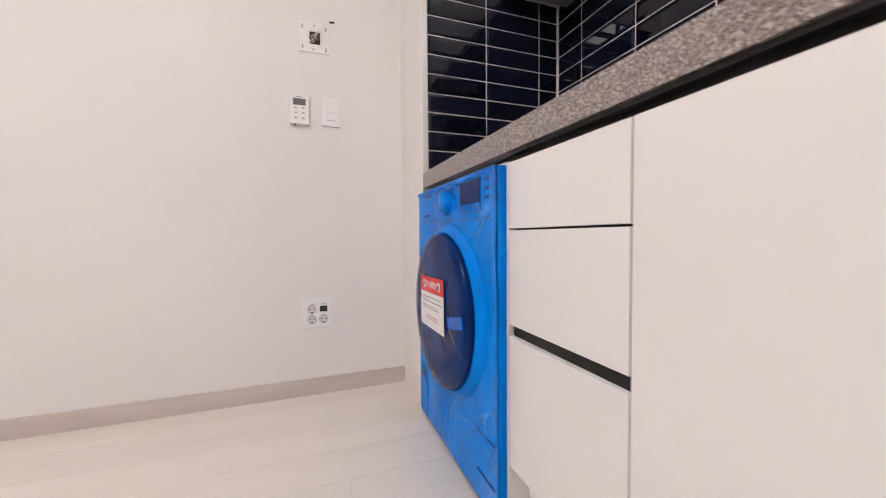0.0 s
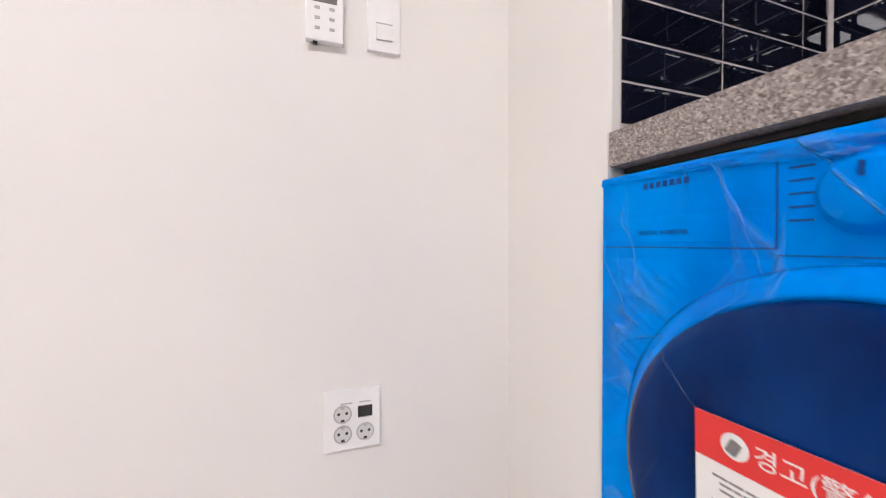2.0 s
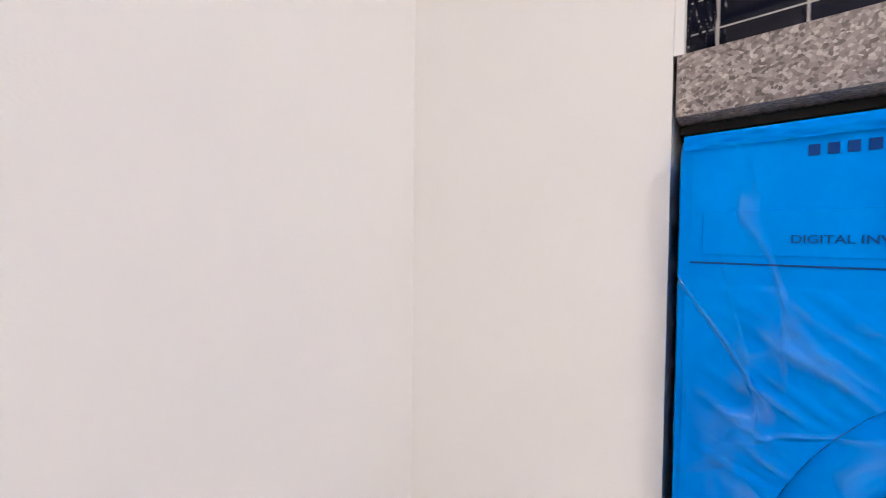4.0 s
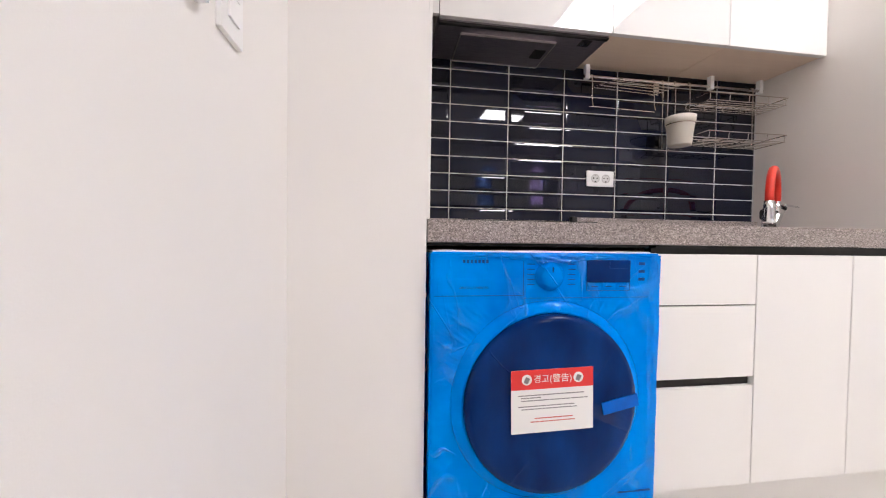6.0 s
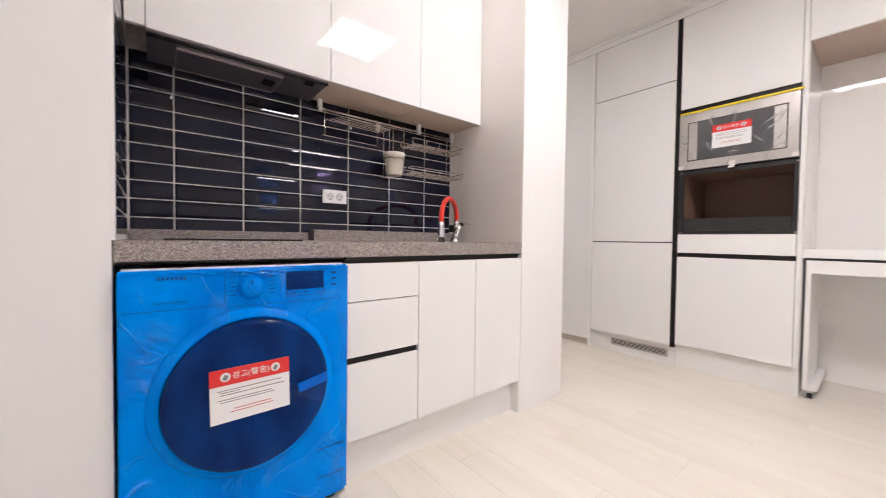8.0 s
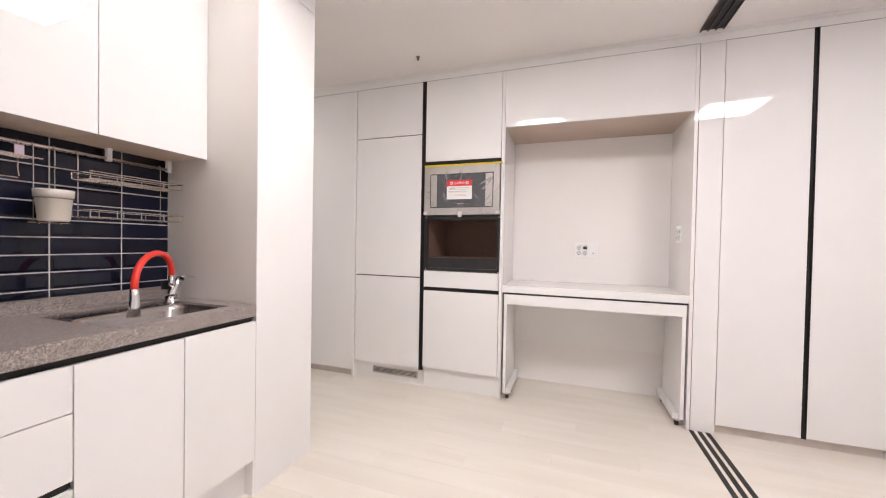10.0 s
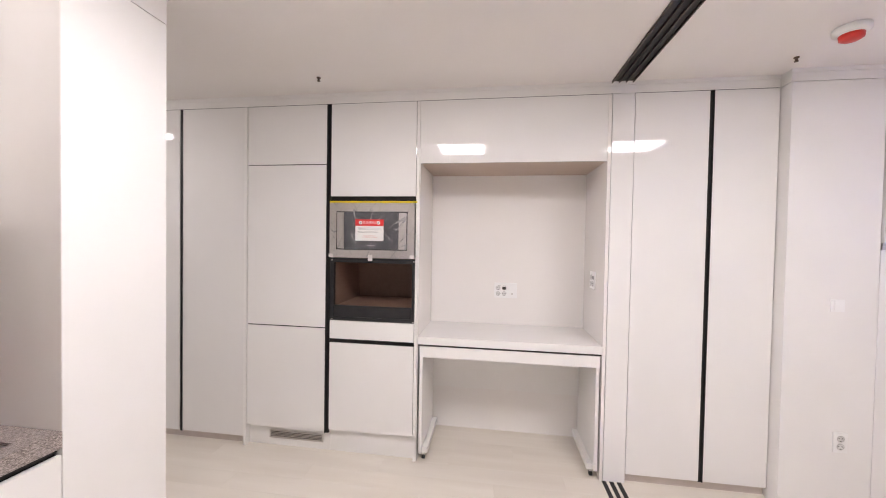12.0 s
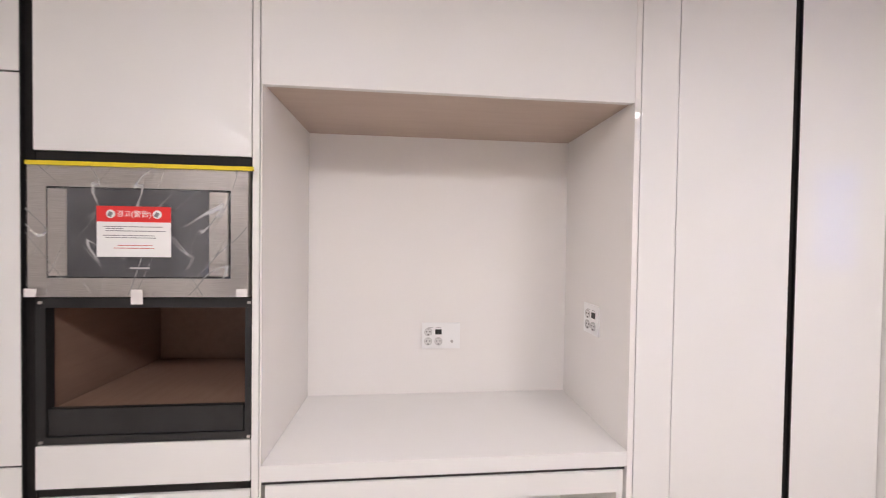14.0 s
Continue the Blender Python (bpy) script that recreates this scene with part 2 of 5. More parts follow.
wire(PLANK, rg.outputs["Result"], hs.inputs["Value"])
wire(PLANK, gr.outputs["Color"], hs.inputs["Color"])
wire(PLANK, hs.outputs["Color"], bsdf(PLANK).inputs["Base Color"])
relief(PLANK, 9.0, 0.05, sh.outputs[0], 0.001, 6.0)
JOINT = material("floor_joint", (0.58, 0.52, 0.45), 0.8)
vary(JOINT, (0.55, 0.49, 0.42), (0.62, 0.56, 0.48), 30.0, coords(JOINT))


def wood(name, c0, c1, stretch, rough):
    m = material(name, c0, rough)
    vary(m, c0, c1, 2.2, coords(m, stretch), 7.0, 0.3, 0.7)
    relief(m, 5.0, 0.08, coords(m, stretch), 0.0008, 6.0)
    return m


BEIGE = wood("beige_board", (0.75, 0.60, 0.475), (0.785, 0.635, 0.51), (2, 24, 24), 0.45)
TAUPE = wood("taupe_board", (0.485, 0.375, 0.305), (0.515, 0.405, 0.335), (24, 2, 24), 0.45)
BROWN = wood("brown_board", (0.215, 0.13, 0.095), (0.245, 0.155, 0.115), (3, 20, 20), 0.5)

# crinkled blue protective film over the washing machine
BLUE = material("blue_film", (0.0, 0.2, 0.8), 0.06, spec=0.36)
vary(BLUE, (0.0, 0.175, 0.70), (0.0, 0.265, 0.88), 6.0, coords(BLUE, (1.2, 1, 0.8)), 3.0, 0.3, 0.62)
relief(BLUE, 5.0, 0.5, coords(BLUE, (1.4, 1.0, 0.7)), 0.006, 2.0)
shiny_creases(BLUE, [
    crease(BLUE, turned(BLUE, 55, (2.6, 1, 0.8)), 9.0, 0.026, 0.53, 0.0018),
    crease(BLUE, turned(BLUE, -40, (2.6, 1, 0.8)), 11.0, 0.026, 0.54, 0.0016),
    crease(BLUE, turned(BLUE, 82, (3.0, 1, 0.7)), 13.0, 0.026, 0.54, 0.0014)], 0.05, 0.7)
NAVY = material("dark_glass_under_film", (0.01, 0.035, 0.14), 0.14, spec=0.4)
vary(NAVY, (0.001, 0.014, 0.090), (0.003, 0.036, 0.19), 4.0, coords(NAVY, (2.5, 1, 1)))
relief(NAVY, 5.0, 0.4, coords(NAVY, (1.2, 1.0, 0.8)), 0.005, 2.0)
shiny_creases(NAVY, [
    crease(NAVY, turned(NAVY, -62, (3.0, 1, 0.8)), 14.0, 0.016, 0.53, 0.0010),
    crease(NAVY, turned(NAVY, 35, (3.0, 1, 0.8)), 10.0, 0.02, 0.55, 0.0012)], 0.10, 0.3)
STRAPBLUE = material("film_strip_over_glass", (0.0, 0.075, 0.46), 0.12, spec=0.2)
vary(STRAPBLUE, (0.0, 0.085, 0.47), (0.0, 0.13, 0.62), 20.0, coords(STRAPBLUE))
INKBLUE = material("ink_on_blue", (0.0, 0.04, 0.23), 0.35, spec=0.2)

STEEL = material("brushed_steel", (0.60, 0.57, 0.55), 0.3, 1.0)
relief(STEEL, 60.0, 0.06, coords(STEEL, (1, 0.6, 30)), 0.0006, 4.0)
vary(STEEL, (0.54, 0.51, 0.49), (0.66, 0.63, 0.61), 40.0, coords(STEEL, (1, 0.4, 20)))
HOODSTEEL = material("dark_hood_steel", (0.2, 0.19, 0.2), 0.42, 0.9)
vary(HOODSTEEL, (0.30, 0.275, 0.31), (0.38, 0.35, 0.385), 26.0, coords(HOODSTEEL, (1, 14, 14)))
SINKSTEEL = material("satin_sink_steel", (0.42, 0.39, 0.37), 0.27, 1.0)
relief(SINKSTEEL, 90.0, 0.06, coords(SINKSTEEL, (1, 20, 1)), 0.0006)
CHROME = material("chrome", (0.82, 0.82, 0.83), 0.07, 1.0)
WIRE = material("chromed_wire", (0.66, 0.60, 0.55), 0.22, 1.0)
RED = material("red_silicone", (0.76, 0.035, 0.02), 0.4)
relief(RED, 120.0, 0.05, coords(RED), 0.0005)
GLASSBLACK = material("black_glass", (0.012, 0.012, 0.013), 0.05, coat=0.4)
OVENGLASS = material("smoked_oven_glass", (0.055, 0.055, 0.062), 0.14, coat=0.4)
vary(OVENGLASS, (0.045, 0.045, 0.052), (0.07, 0.07, 0.078), 9.0, coords(OVENGLASS))

PAPER = material("white_paper", (0.84, 0.83, 0.82), 0.55)
LABELRED = material("label_red", (0.74, 0.03, 0.03), 0.45)
INK = material("grey_ink", (0.24, 0.23, 0.24), 0.6)
INKRED = material("red_ink", (0.55, 0.10, 0.09), 0.6)
YELLOW = material("yellow_tape", (0.72, 0.58, 0.02), 0.4)
CLEARTAPE = material("milky_tape", (0.82, 0.78, 0.76), 0.3)
CAPRED = material("red_cap", (0.62, 0.03, 0.02), 0.35)
TRACK = material("brown_track", (0.040, 0.027, 0.020), 0.38, spec=0.4)
vary(TRACK, (0.034, 0.022, 0.016), (0.050, 0.034, 0.026), 18.0, coords(TRACK, (1, 20, 20)))
BRONZE = material("bronze", (0.14, 0.10, 0.07), 0.4, 0.6)
COPPER = material("cable_sheath", (0.42, 0.36, 0.30), 0.5)
GREEN = material("green_print", (0.01, 0.11, 0.14), 0.5)
HOLE = material("open_box", (0.05, 0.035, 0.02), 0.8)
SCREEN = material("grey_screen", (0.20, 0.18, 0.17), 0.12)
GREYLINE = material("grey_print", (0.45, 0.43, 0.43), 0.5)


def backlit(name, colour):
    """Tinted film that lets daylight through."""
    m = material(name, colour, 0.4)
    tl = node(m, "ShaderNodeBsdfTranslucent")
    tl.inputs["Color"].default_value = (*colour, 1)
    mix_ = node(m, "ShaderNodeMixShader")
    mix_.inputs[0].default_value = 0.85
    wire(m, bsdf(m).outputs[0], mix_.inputs[1])
    wire(m, tl.outputs[0], mix_.inputs[2])
    wire(m, mix_.outputs[0], [n for n in m.node_tree.nodes if n.type == "OUTPUT_MATERIAL"][0].inputs["Surface"])
    return m


FILMBLUE = backlit("blue_pane_film", (0.40, 0.50, 0.74))
FILMLILAC = backlit("lilac_pane_film", (0.95, 0.76, 0.95))
SOCKET = material("socket_plastic", (0.70, 0.69, 0.68), 0.4)
# darker grey: recess shade painted on the socket rim, and one earth clip
SOCKETRING = material("socket_shade_and_clip", (0.52, 0.505, 0.495), 0.5)

# thin clear sheet; glints on its creases are painted as pale streaks
CLEAR = bpy.data.materials.new("clear_film")
CLEAR.use_nodes = True
for n in list(CLEAR.node_tree.nodes):
    if n.type == "BSDF_PRINCIPLED":
        CLEAR.node_tree.nodes.remove(n)
out = [n for n in CLEAR.node_tree.nodes if n.type == "OUTPUT_MATERIAL"][0]
tp = node(CLEAR, "ShaderNodeBsdfTransparent")
gl = node(CLEAR, "ShaderNodeBsdfPrincipled")
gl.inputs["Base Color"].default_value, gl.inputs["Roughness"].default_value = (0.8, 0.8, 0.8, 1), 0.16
ms = node(CLEAR, "ShaderNodeMixShader")
tc = node(CLEAR, "ShaderNodeTexCoord")
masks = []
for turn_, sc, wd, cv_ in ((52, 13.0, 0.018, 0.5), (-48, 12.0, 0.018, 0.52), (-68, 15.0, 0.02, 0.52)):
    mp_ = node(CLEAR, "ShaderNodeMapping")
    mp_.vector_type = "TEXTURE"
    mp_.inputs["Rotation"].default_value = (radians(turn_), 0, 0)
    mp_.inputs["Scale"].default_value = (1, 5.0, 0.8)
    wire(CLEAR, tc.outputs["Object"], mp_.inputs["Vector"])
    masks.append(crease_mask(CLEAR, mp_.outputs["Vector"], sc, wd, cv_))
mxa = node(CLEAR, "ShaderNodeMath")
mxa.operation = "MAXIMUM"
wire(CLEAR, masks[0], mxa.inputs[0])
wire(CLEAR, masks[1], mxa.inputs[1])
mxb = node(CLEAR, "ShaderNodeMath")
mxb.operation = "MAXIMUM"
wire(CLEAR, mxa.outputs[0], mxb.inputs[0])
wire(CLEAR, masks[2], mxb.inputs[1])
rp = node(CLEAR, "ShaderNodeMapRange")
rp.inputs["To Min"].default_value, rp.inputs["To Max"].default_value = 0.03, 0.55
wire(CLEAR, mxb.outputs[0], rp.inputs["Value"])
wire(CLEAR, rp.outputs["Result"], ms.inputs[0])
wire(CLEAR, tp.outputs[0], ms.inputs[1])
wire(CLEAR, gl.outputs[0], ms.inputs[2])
wire(CLEAR, ms.outputs[0], out.inputs["Surface"])

PANE = material("window_glass", (0.9, 0.92, 0.95), 0.02)
bsdf(PANE).inputs["Transmission Weight"].default_value = 1.0


def glowing(name, colour, power):
    m = bpy.data.materials.new(name)
    m.use_nodes = True
    b = bsdf(m)
    b.inputs["Base Color"].default_value = (0.8, 0.8, 0.8, 1)
    b.inputs["Emission Color"].default_value = (*colour, 1)
    b.inputs["Emission Strength"].default_value = power
    return m


LED = glowing("led_diffuser", LAMP_COLOUR, LAMP_POWER * 0.80)
# same fixture as LED; power set apart to balance light across the room
LEDNEAR = glowing("led_diffuser_near", LAMP_COLOUR, LAMP_POWER * 0.94)
LEDLINE = glowing("linear_diffuser", LAMP_COLOUR, LAMP_POWER * 0.085)
LEDROUND = glowing("round_diffuser", LAMP_COLOUR, LAMP_POWER * 0.8)

# ---- structure ----
floor = single("floor", boxes(((XL - 0.1, -4.7, -0.12), (3.7, 2.7, -0.004))), JOINT, kind="structure")
ceiling = single("ceiling", boxes(((XL - 0.1, -4.7, CEIL), (3.7, 2.7, CEIL + 0.12))), CEILING, kind="structure")
wall_switch = single("wall_west", boxes(((XL - 0.1, -4.7, 0), (XL, 0.7, CEIL))), WALL, kind="structure")
wall_column = single("wall_column", boxes(((XL, 0, 0), (-0.002, 0.7, CEIL))), WALL, kind="structure")
wall_tiled = single("wall_tiled", boxes(((-0.002, TX - 0.0036, 0), (AR, 0.7, 2.44))), GROUT, kind="structure")
wall_end = single("wall_end", boxes(((AR, 0, 0), (ER, 0.7, 2.437)), bev=0.0015), SATIN, kind="structure")
wall_corridor = single("wall_corridor", boxes(((ER - 0.1, 0.7, 0), (ER, 2.6, CEIL))), WALL, kind="structure")
wall_north = single("wall_north", boxes(((ER - 0.1, 2.6, 0), (3.7, 2.7, CEIL))), WALL, kind="structure")
wall_east = single("wall_east", boxes(((3.62, -4.7, 0), (3.72, 2.7, CEIL))), WALL, kind="structure")
# added thin sheet that brightens the alcove's far side by its colour
single("alcove_lift_sheet", boxes(((AR - 0.0008, 0.002, CT + 0.001), (AR + 0.0005, 0.583, 2.436))), ALCOVELIFT, kind="structure")
header = single("header", boxes(((-0.002, 0.0, 2.44), (ER, 0.7, CEIL))), SATIN, kind="structure")
crown = single("trim_header", boxes(((-0.002, -0.008, CEIL - 0.03), (ER + 0.008, 0, CEIL)), ((ER, 0, CEIL - 0.03), (ER + 0.008, 2.6, CEIL)), bev=0.001), SATIN, kind="structure")
skirt = single("baseboard", boxes(((XL, -4.6, 0), (XL + 0.011, 0, 0.068)), bev=0.001), SKIRT, kind="structure")
# window wall behind the walk
WINDOWS = ((1.48, 1.86, 1.40, 2.25, FILMBLUE, "blue"), (2.50, 2.85, 1.62, 2.32, FILMLILAC, "lilac"))
wall_south = single("wall_south", boxes(((XL, -4.7, 0), (1.48, -4.6, CEIL)), ((1.86, -4.7, 0), (2.50, -4.6, CEIL)), ((2.85, -4.7, 0), (3.62, -4.6, CEIL)), ((1.48, -4.7, 0), (1.86, -4.6, 1.40)), ((1.48, -4.7, 2.25), (1.86, -4.6, CEIL)), ((2.50, -4.7, 0), (2.85, -4.6, 1.62)), ((2.50, -4.7, 2.32), (2.85, -4.6, CEIL))), WALL, kind="structure")
for k, (x0, x1, z0, z1, film_, tint) in enumerate(WINDOWS):
    win = thing("window_%d" % (k + 1), ((x0 + x1) / 2, -4.65, z0), "small white framed window with %s film on it" % tint, "window", kind="structure")
    part("window_frame", boxes(((x0, -4.68, z0), (x1, -4.61, z0 + 0.03)), ((x0, -4.68, z1 - 0.03), (x1, -4.61, z1)), ((x0, -4.68, z0 + 0.03), (x0 + 0.03, -4.61, z1 - 0.03)), ((x1 - 0.03, -4.68, z0 + 0.03), (x1, -4.61, z1 - 0.03))), PLASTIC, win)
    p = part("pane", boxes(((x0 + 0.03, -4.656, z0 + 0.03), (x1 - 0.03, -4.65, z1 - 0.03))), PANE, win)
    p.visible_shadow = False
    part("film_sheet", boxes(((x0 + 0.03, -4.648, z0 + 0.03), (x1 - 0.03, -4.6475, z1 - 0.03))), film_, win, "%s film on the pane" % tint)
# soffit band over the built-in wall, with the jog
band = single("trim_builtin", boxes(((FX + 0.002, -3.083, TOP + 0.004), (3.62, 2.6, CEIL)), ((2.94, -3.6, TOP + 0.004), (3.62, -3.083, CEIL)), ((FX - 0.006, -3.083, CEIL - 0.022), (FX + 0.002, 2.6, CEIL)), ((2.932, -3.6, CEIL - 0.022), (2.94, -3.077, CEIL)), bev=0.001), SATIN, kind="structure")
wall_jog = single("wall_jog", boxes(((2.94, -3.56, 0), (3.62, -3.086, TOP)), bev=0.001), SATIN, kind="structure")
# dark strip above the built-in doors, drawn for the shade in the gap
single("top_gap_shade", boxes(((FX + 0.0032, -3.08, TOP + 0.0004), (FX + 0.02, -2.264, TOP + 0.0036)), ((FX + 0.0032, -2.128, TOP + 0.0004), (FX + 0.02, 2.54, TOP + 0.0036))), DARK, kind="structure")
pillar = single("wall_pillar", boxes(((FX, -2.2625, 0), (3.62, -2.130, TOP)), bev=0.001), GLOSS, kind="structure")
single("trim_tile_edge", boxes(((-0.002, 0.0, CT), (0.006, 0.017, 2.44)), bev=0.001), SATIN, kind="structure")
single("wall_tiled_side", boxes(((-0.002, 0.017, CT), (0.0046, TX - 0.004, 2.44))), GROUT, kind="structure")


# ---- lamps ----
def panel_light(x0, y0, x1, y1, glow):
    t = thing("ceiling_light", ((x0 + x1) / 2, (y0 + y1) / 2, CEIL), "square white flat LED panel set in the ceiling", "ceiling light", "ceiling panels")
    w = 0.012
    part("frame", boxes(((x0 - w, y0 - w, CEIL - 0.008), (x1 + w, y0, CEIL)), ((x0 - w, y1, CEIL - 0.008), (x1 + w, y1 + w, CEIL)), ((x0 - w, y0, CEIL - 0.008), (x0, y1, CEIL)), ((x1, y0, CEIL - 0.008), (x1 + w, y1, CEIL))), PLASTIC, t)
    part("diffuser", boxes(((x0, y0, CEIL - 0.005), (x1, y1, CEIL))), glow, t, "glowing white diffuser")


panel_light(1.20, -1.27, 1.67, -0.79, LEDNEAR)
panel_light(1.20, -3.07, 1.67, -2.59, LED)
KX0, KX1, KY0, KY1 = 0.62, 1.48, 0.035, 0.185
t = thing("kitchen_light", ((KX0 + KX1) / 2, 0.11, 2.44), "long flat LED lamp recessed over the worktop", "ceiling light")
part("frame", boxes(((KX0 - 0.012, KY0 - 0.01, 2.432), (KX1 + 0.012, KY0, 2.44)), ((KX0 - 0.012, KY1, 2.432), (KX1 + 0.012, KY1 + 0.01, 2.44)), ((KX0 - 0.012, KY0, 2.432), (KX0, KY1, 2.44)), ((KX1, KY0, 2.432), (KX1 + 0.012, KY1, 2.44))), PLASTIC, t)
part("diffuser", boxes(((KX0, KY0, 2.435), (KX1, KY1, 2.44))), LEDLINE, t, "glowing long diffuser")
t = thing("ceiling_light", (2.36, 1.88, CEIL), "round white flush ceiling lamp in the corridor", "ceiling light")
part("base", lathe([(0.17, 0), (0.17, -0.03), (0.15, -0.035)], pose(2.36, 1.88, CEIL)), PLASTIC, t)
part("diffuser", lathe([(0.15, -0.02), (0.14, -0.055), (0.06, -0.068), (0.0005, -0.07)], pose(2.36, 1.88, CEIL)), LEDROUND, t, "glowing domed diffuser")


# ---- tracks of the sliding partition ----
t = thing("ceiling_track", (1.35, -2.18, CEIL), "dark brown triple sliding door track in the ceiling", "door track")
part("channel", boxes(((XL, -2.245, CEIL - 0.004), (FX - 0.02, -2.115, CEIL))), DARK, t)
for k in range(4):
    y = -2.243 + k * 0.0413
    part("rib", boxes(((XL, y, CEIL - 0.016), (FX - 0.02, y + 0.005, CEIL - 0.004))), TRACK, t)
t = thing("floor_track", (1.35, -2.18, 0), "dark triple strip sliding door track set in floor", "door track")
for k in range(3):
    y = -2.24 + k * 0.046
    part("strip", boxes(((XL + 0.012, y, 0), (FX - 0.002, y + 0.026, 0.0025))), BLACK, t)


# ---- ceiling fittings ----
def sprinkler(x, y):
    t = thing("sprinkler", (x, y, CEIL), "small bronze concealed sprinkler head on white ceiling", "sprinkler", "sprinklers")
    part("escutcheon", lathe([(0.013, 0), (0.013, -0.004), (0.009, -0.007)], pose(x, y, CEIL), 20), BRONZE, t)
    part("head", lathe([(0.0065, -0.005), (0.0065, -0.018), (0.010, -0.021), (0.010, -0.024)], pose(x, y, CEIL), 16), BRONZE, t)


sprinkler(2.77, -0.27)
sprinkler(2.80, -3.0)
t = thing("smoke_detector", (2.53, -3.03, CEIL), "white round smoke detector with red dust cover", "smoke detector")
part("base", lathe([(0.066, 0), (0.066, -0.022), (0.052, -0.034)], pose(2.53, -3.03, CEIL)), PLASTIC, t)
part("dust_cover", lathe([(0.045, -0.030), (0.043, -0.052), (0.030, -0.060), (0.0005, -0.061)], pose(2.53, -3.03, CEIL)), CAPRED, t, "red plastic dust cover")


# ---- plates on walls: local x right, local y up, local z out of the wall ----
def plate_frame(at, facing):
    """facing: the way the plate looks, as an angle in the plan."""
    a = radians(facing)
    out_ = Vector((math.cos(a), math.sin(a), 0))
    right = Vector((-math.sin(a), math.cos(a), 0))
    m = Matrix((right, Vector((0, 0, 1)), out_)).transposed().to_4x4()
    m.translation = Vector(at)
    return m


def moved(bm, m):
    bmesh.ops.transform(bm, matrix=m, verts=bm.verts)
    return bm


def schuko(t, m, x, y, r=0.0185):
    """A round recessed socket: raised rim greyed for the recess shade, sunk well, two contacts and two earth clips."""
    s = part("socket", lathe([(r * 0.88, 0.0092), (0.0005, 0.0091)], m @ pose(x, y, 0), 28, False), SOCKET, t)
    part("rim_shade", lathe([(r, 0.008), (r, 0.0108), (r * 0.94, 0.0112), (r * 0.88, 0.0108), (r * 0.86, 0.0090)], m @ pose(x, y, 0), 28, False), SOCKETRING, s)
    for k in (-1, 1):
        part("pin_hole", lathe([(0.0030, 0.0088), (0.0030, 0.0099)], m @ pose(x + k * 0.0080, y + 0.0015, 0), 10), RUBBER, s)
        part("earth_clip", moved(boxes(((x - 0.0035, y + k * r * 0.70 - 0.0022, 0.0088), (x + 0.0035, y + k * r * 0.70 + 0.0022, 0.0104))), m), RUBBER if k < 0 else SOCKETRING, s)


def wall_outlet(at, facing, w, h, label, sockets, window=None, coax=None):
    m = plate_frame(at, facing)
    t = thing("wall_outlet", at, label, "wall outlet")
    part("plate", moved(boxes(((-w / 2, -h / 2, 0), (w / 2, h / 2, 0.0085)), bev=0.0025), m), PLASTIC, t)
    for x, y in sockets:
        schuko(t, m, x, y)
    if window:
        x, y = window
        part("meter_window", moved(boxes(((x - 0.015, y - 0.012, 0.008), (x + 0.015, y + 0.012, 0.0094)), bev=0.0006), m), GLASSBLACK, t, "small black meter window")
        for dx in (-0.038, 0.0):
            part("print_line", moved(boxes(((x + dx - 0.012, y + 0.019, 0.0083), (x + dx + 0.012, y + 0.0215, 0.0088))), m), GREYLINE, t)
    if coax:
        part("coax_jack", lathe([(0.007, 0.008), (0.007, 0.013), (0.004, 0.014)], m @ pose(coax[0], coax[1], 0), 16), STEEL, t, "round metal aerial jack")
    return t


wall_outlet((XL, -0.375, 0.347), 0, 0.118, 0.126, "white wall outlet with three sockets and meter", ((-0.019, 0.013), (-0.019, -0.029), (0.027, -0.029)), (0.027, 0.014))
wall_outlet((0.802, TX - 0.0095, 1.115), -90, 0.124, 0.067, "white double socket on the navy tiles", ((-0.024, 0), (0.024, 0)))
wall_outlet((3.54, -1.50, 1.152), 180, 0.18, 0.122, "wide white outlet with sockets and meter over desk", ((-0.060, 0.018), (-0.060, -0.026), (-0.012, -0.026)), (-0.012, 0.018), (0.052, -0.026))
wall_outlet((3.275, -2.106, 1.282), 90, 0.118, 0.122, "white outlet with meter on the niche side", ((-0.024, 0.018), (-0.024, -0.026), (0.022, -0.026)), (0.022, 0.018))
wall_outlet((2.94, -3.395, 0.42), 180, 0.072, 0.118, "white double socket low on the white wall", ((0, 0.023), (0, -0.023)))


def light_switch(at, facing, w, h, label, keys):
    m = plate_frame(at, facing)
    t = thing("light_switch", at, label, "light switch")
    part("plate", moved(boxes(((-w / 2, -h / 2, 0), (w / 2, h / 2, 0.008)), bev=0.002), m), PLASTIC, t)
    for x0, y0, x1, y1 in keys:
        part("rocker", moved(boxes(((x0, y0, 0.007), (x1, y1, 0.0115)), bev=0.0012), m), PLASTIC, t)


light_switch((XL, -0.304, 1.18), 0, 0.071, 0.116, "white two-rocker light switch on white wall", ((-0.017, 0.001, 0.017, 0.034), (-0.017, -0.034, 0.017, -0.001)))
light_switch((2.94, -3.355, 1.21), 180, 0.07, 0.07, "small square white switch on white wall", ((-0.018, -0.03, 0.018, 0.03),))

m = plate_frame((XL, -0.4245, 1.177), 0)
t = thing("thermostat", (XL, -0.4245, 1.177), "white heating thermostat with grey screen and keys", "thermostat")
part("case", moved(boxes(((-0.036, -0.058, 0), (0.036, 0.058, 0.017)), bev=0.003), m), PLASTIC, t)
part("screen", moved(boxes(((-0.024, 0.017, 0.0168), (0.024, 0.043, 0.0176)), bev=0.0005), m), SCREEN, t, "grey glossy screen")
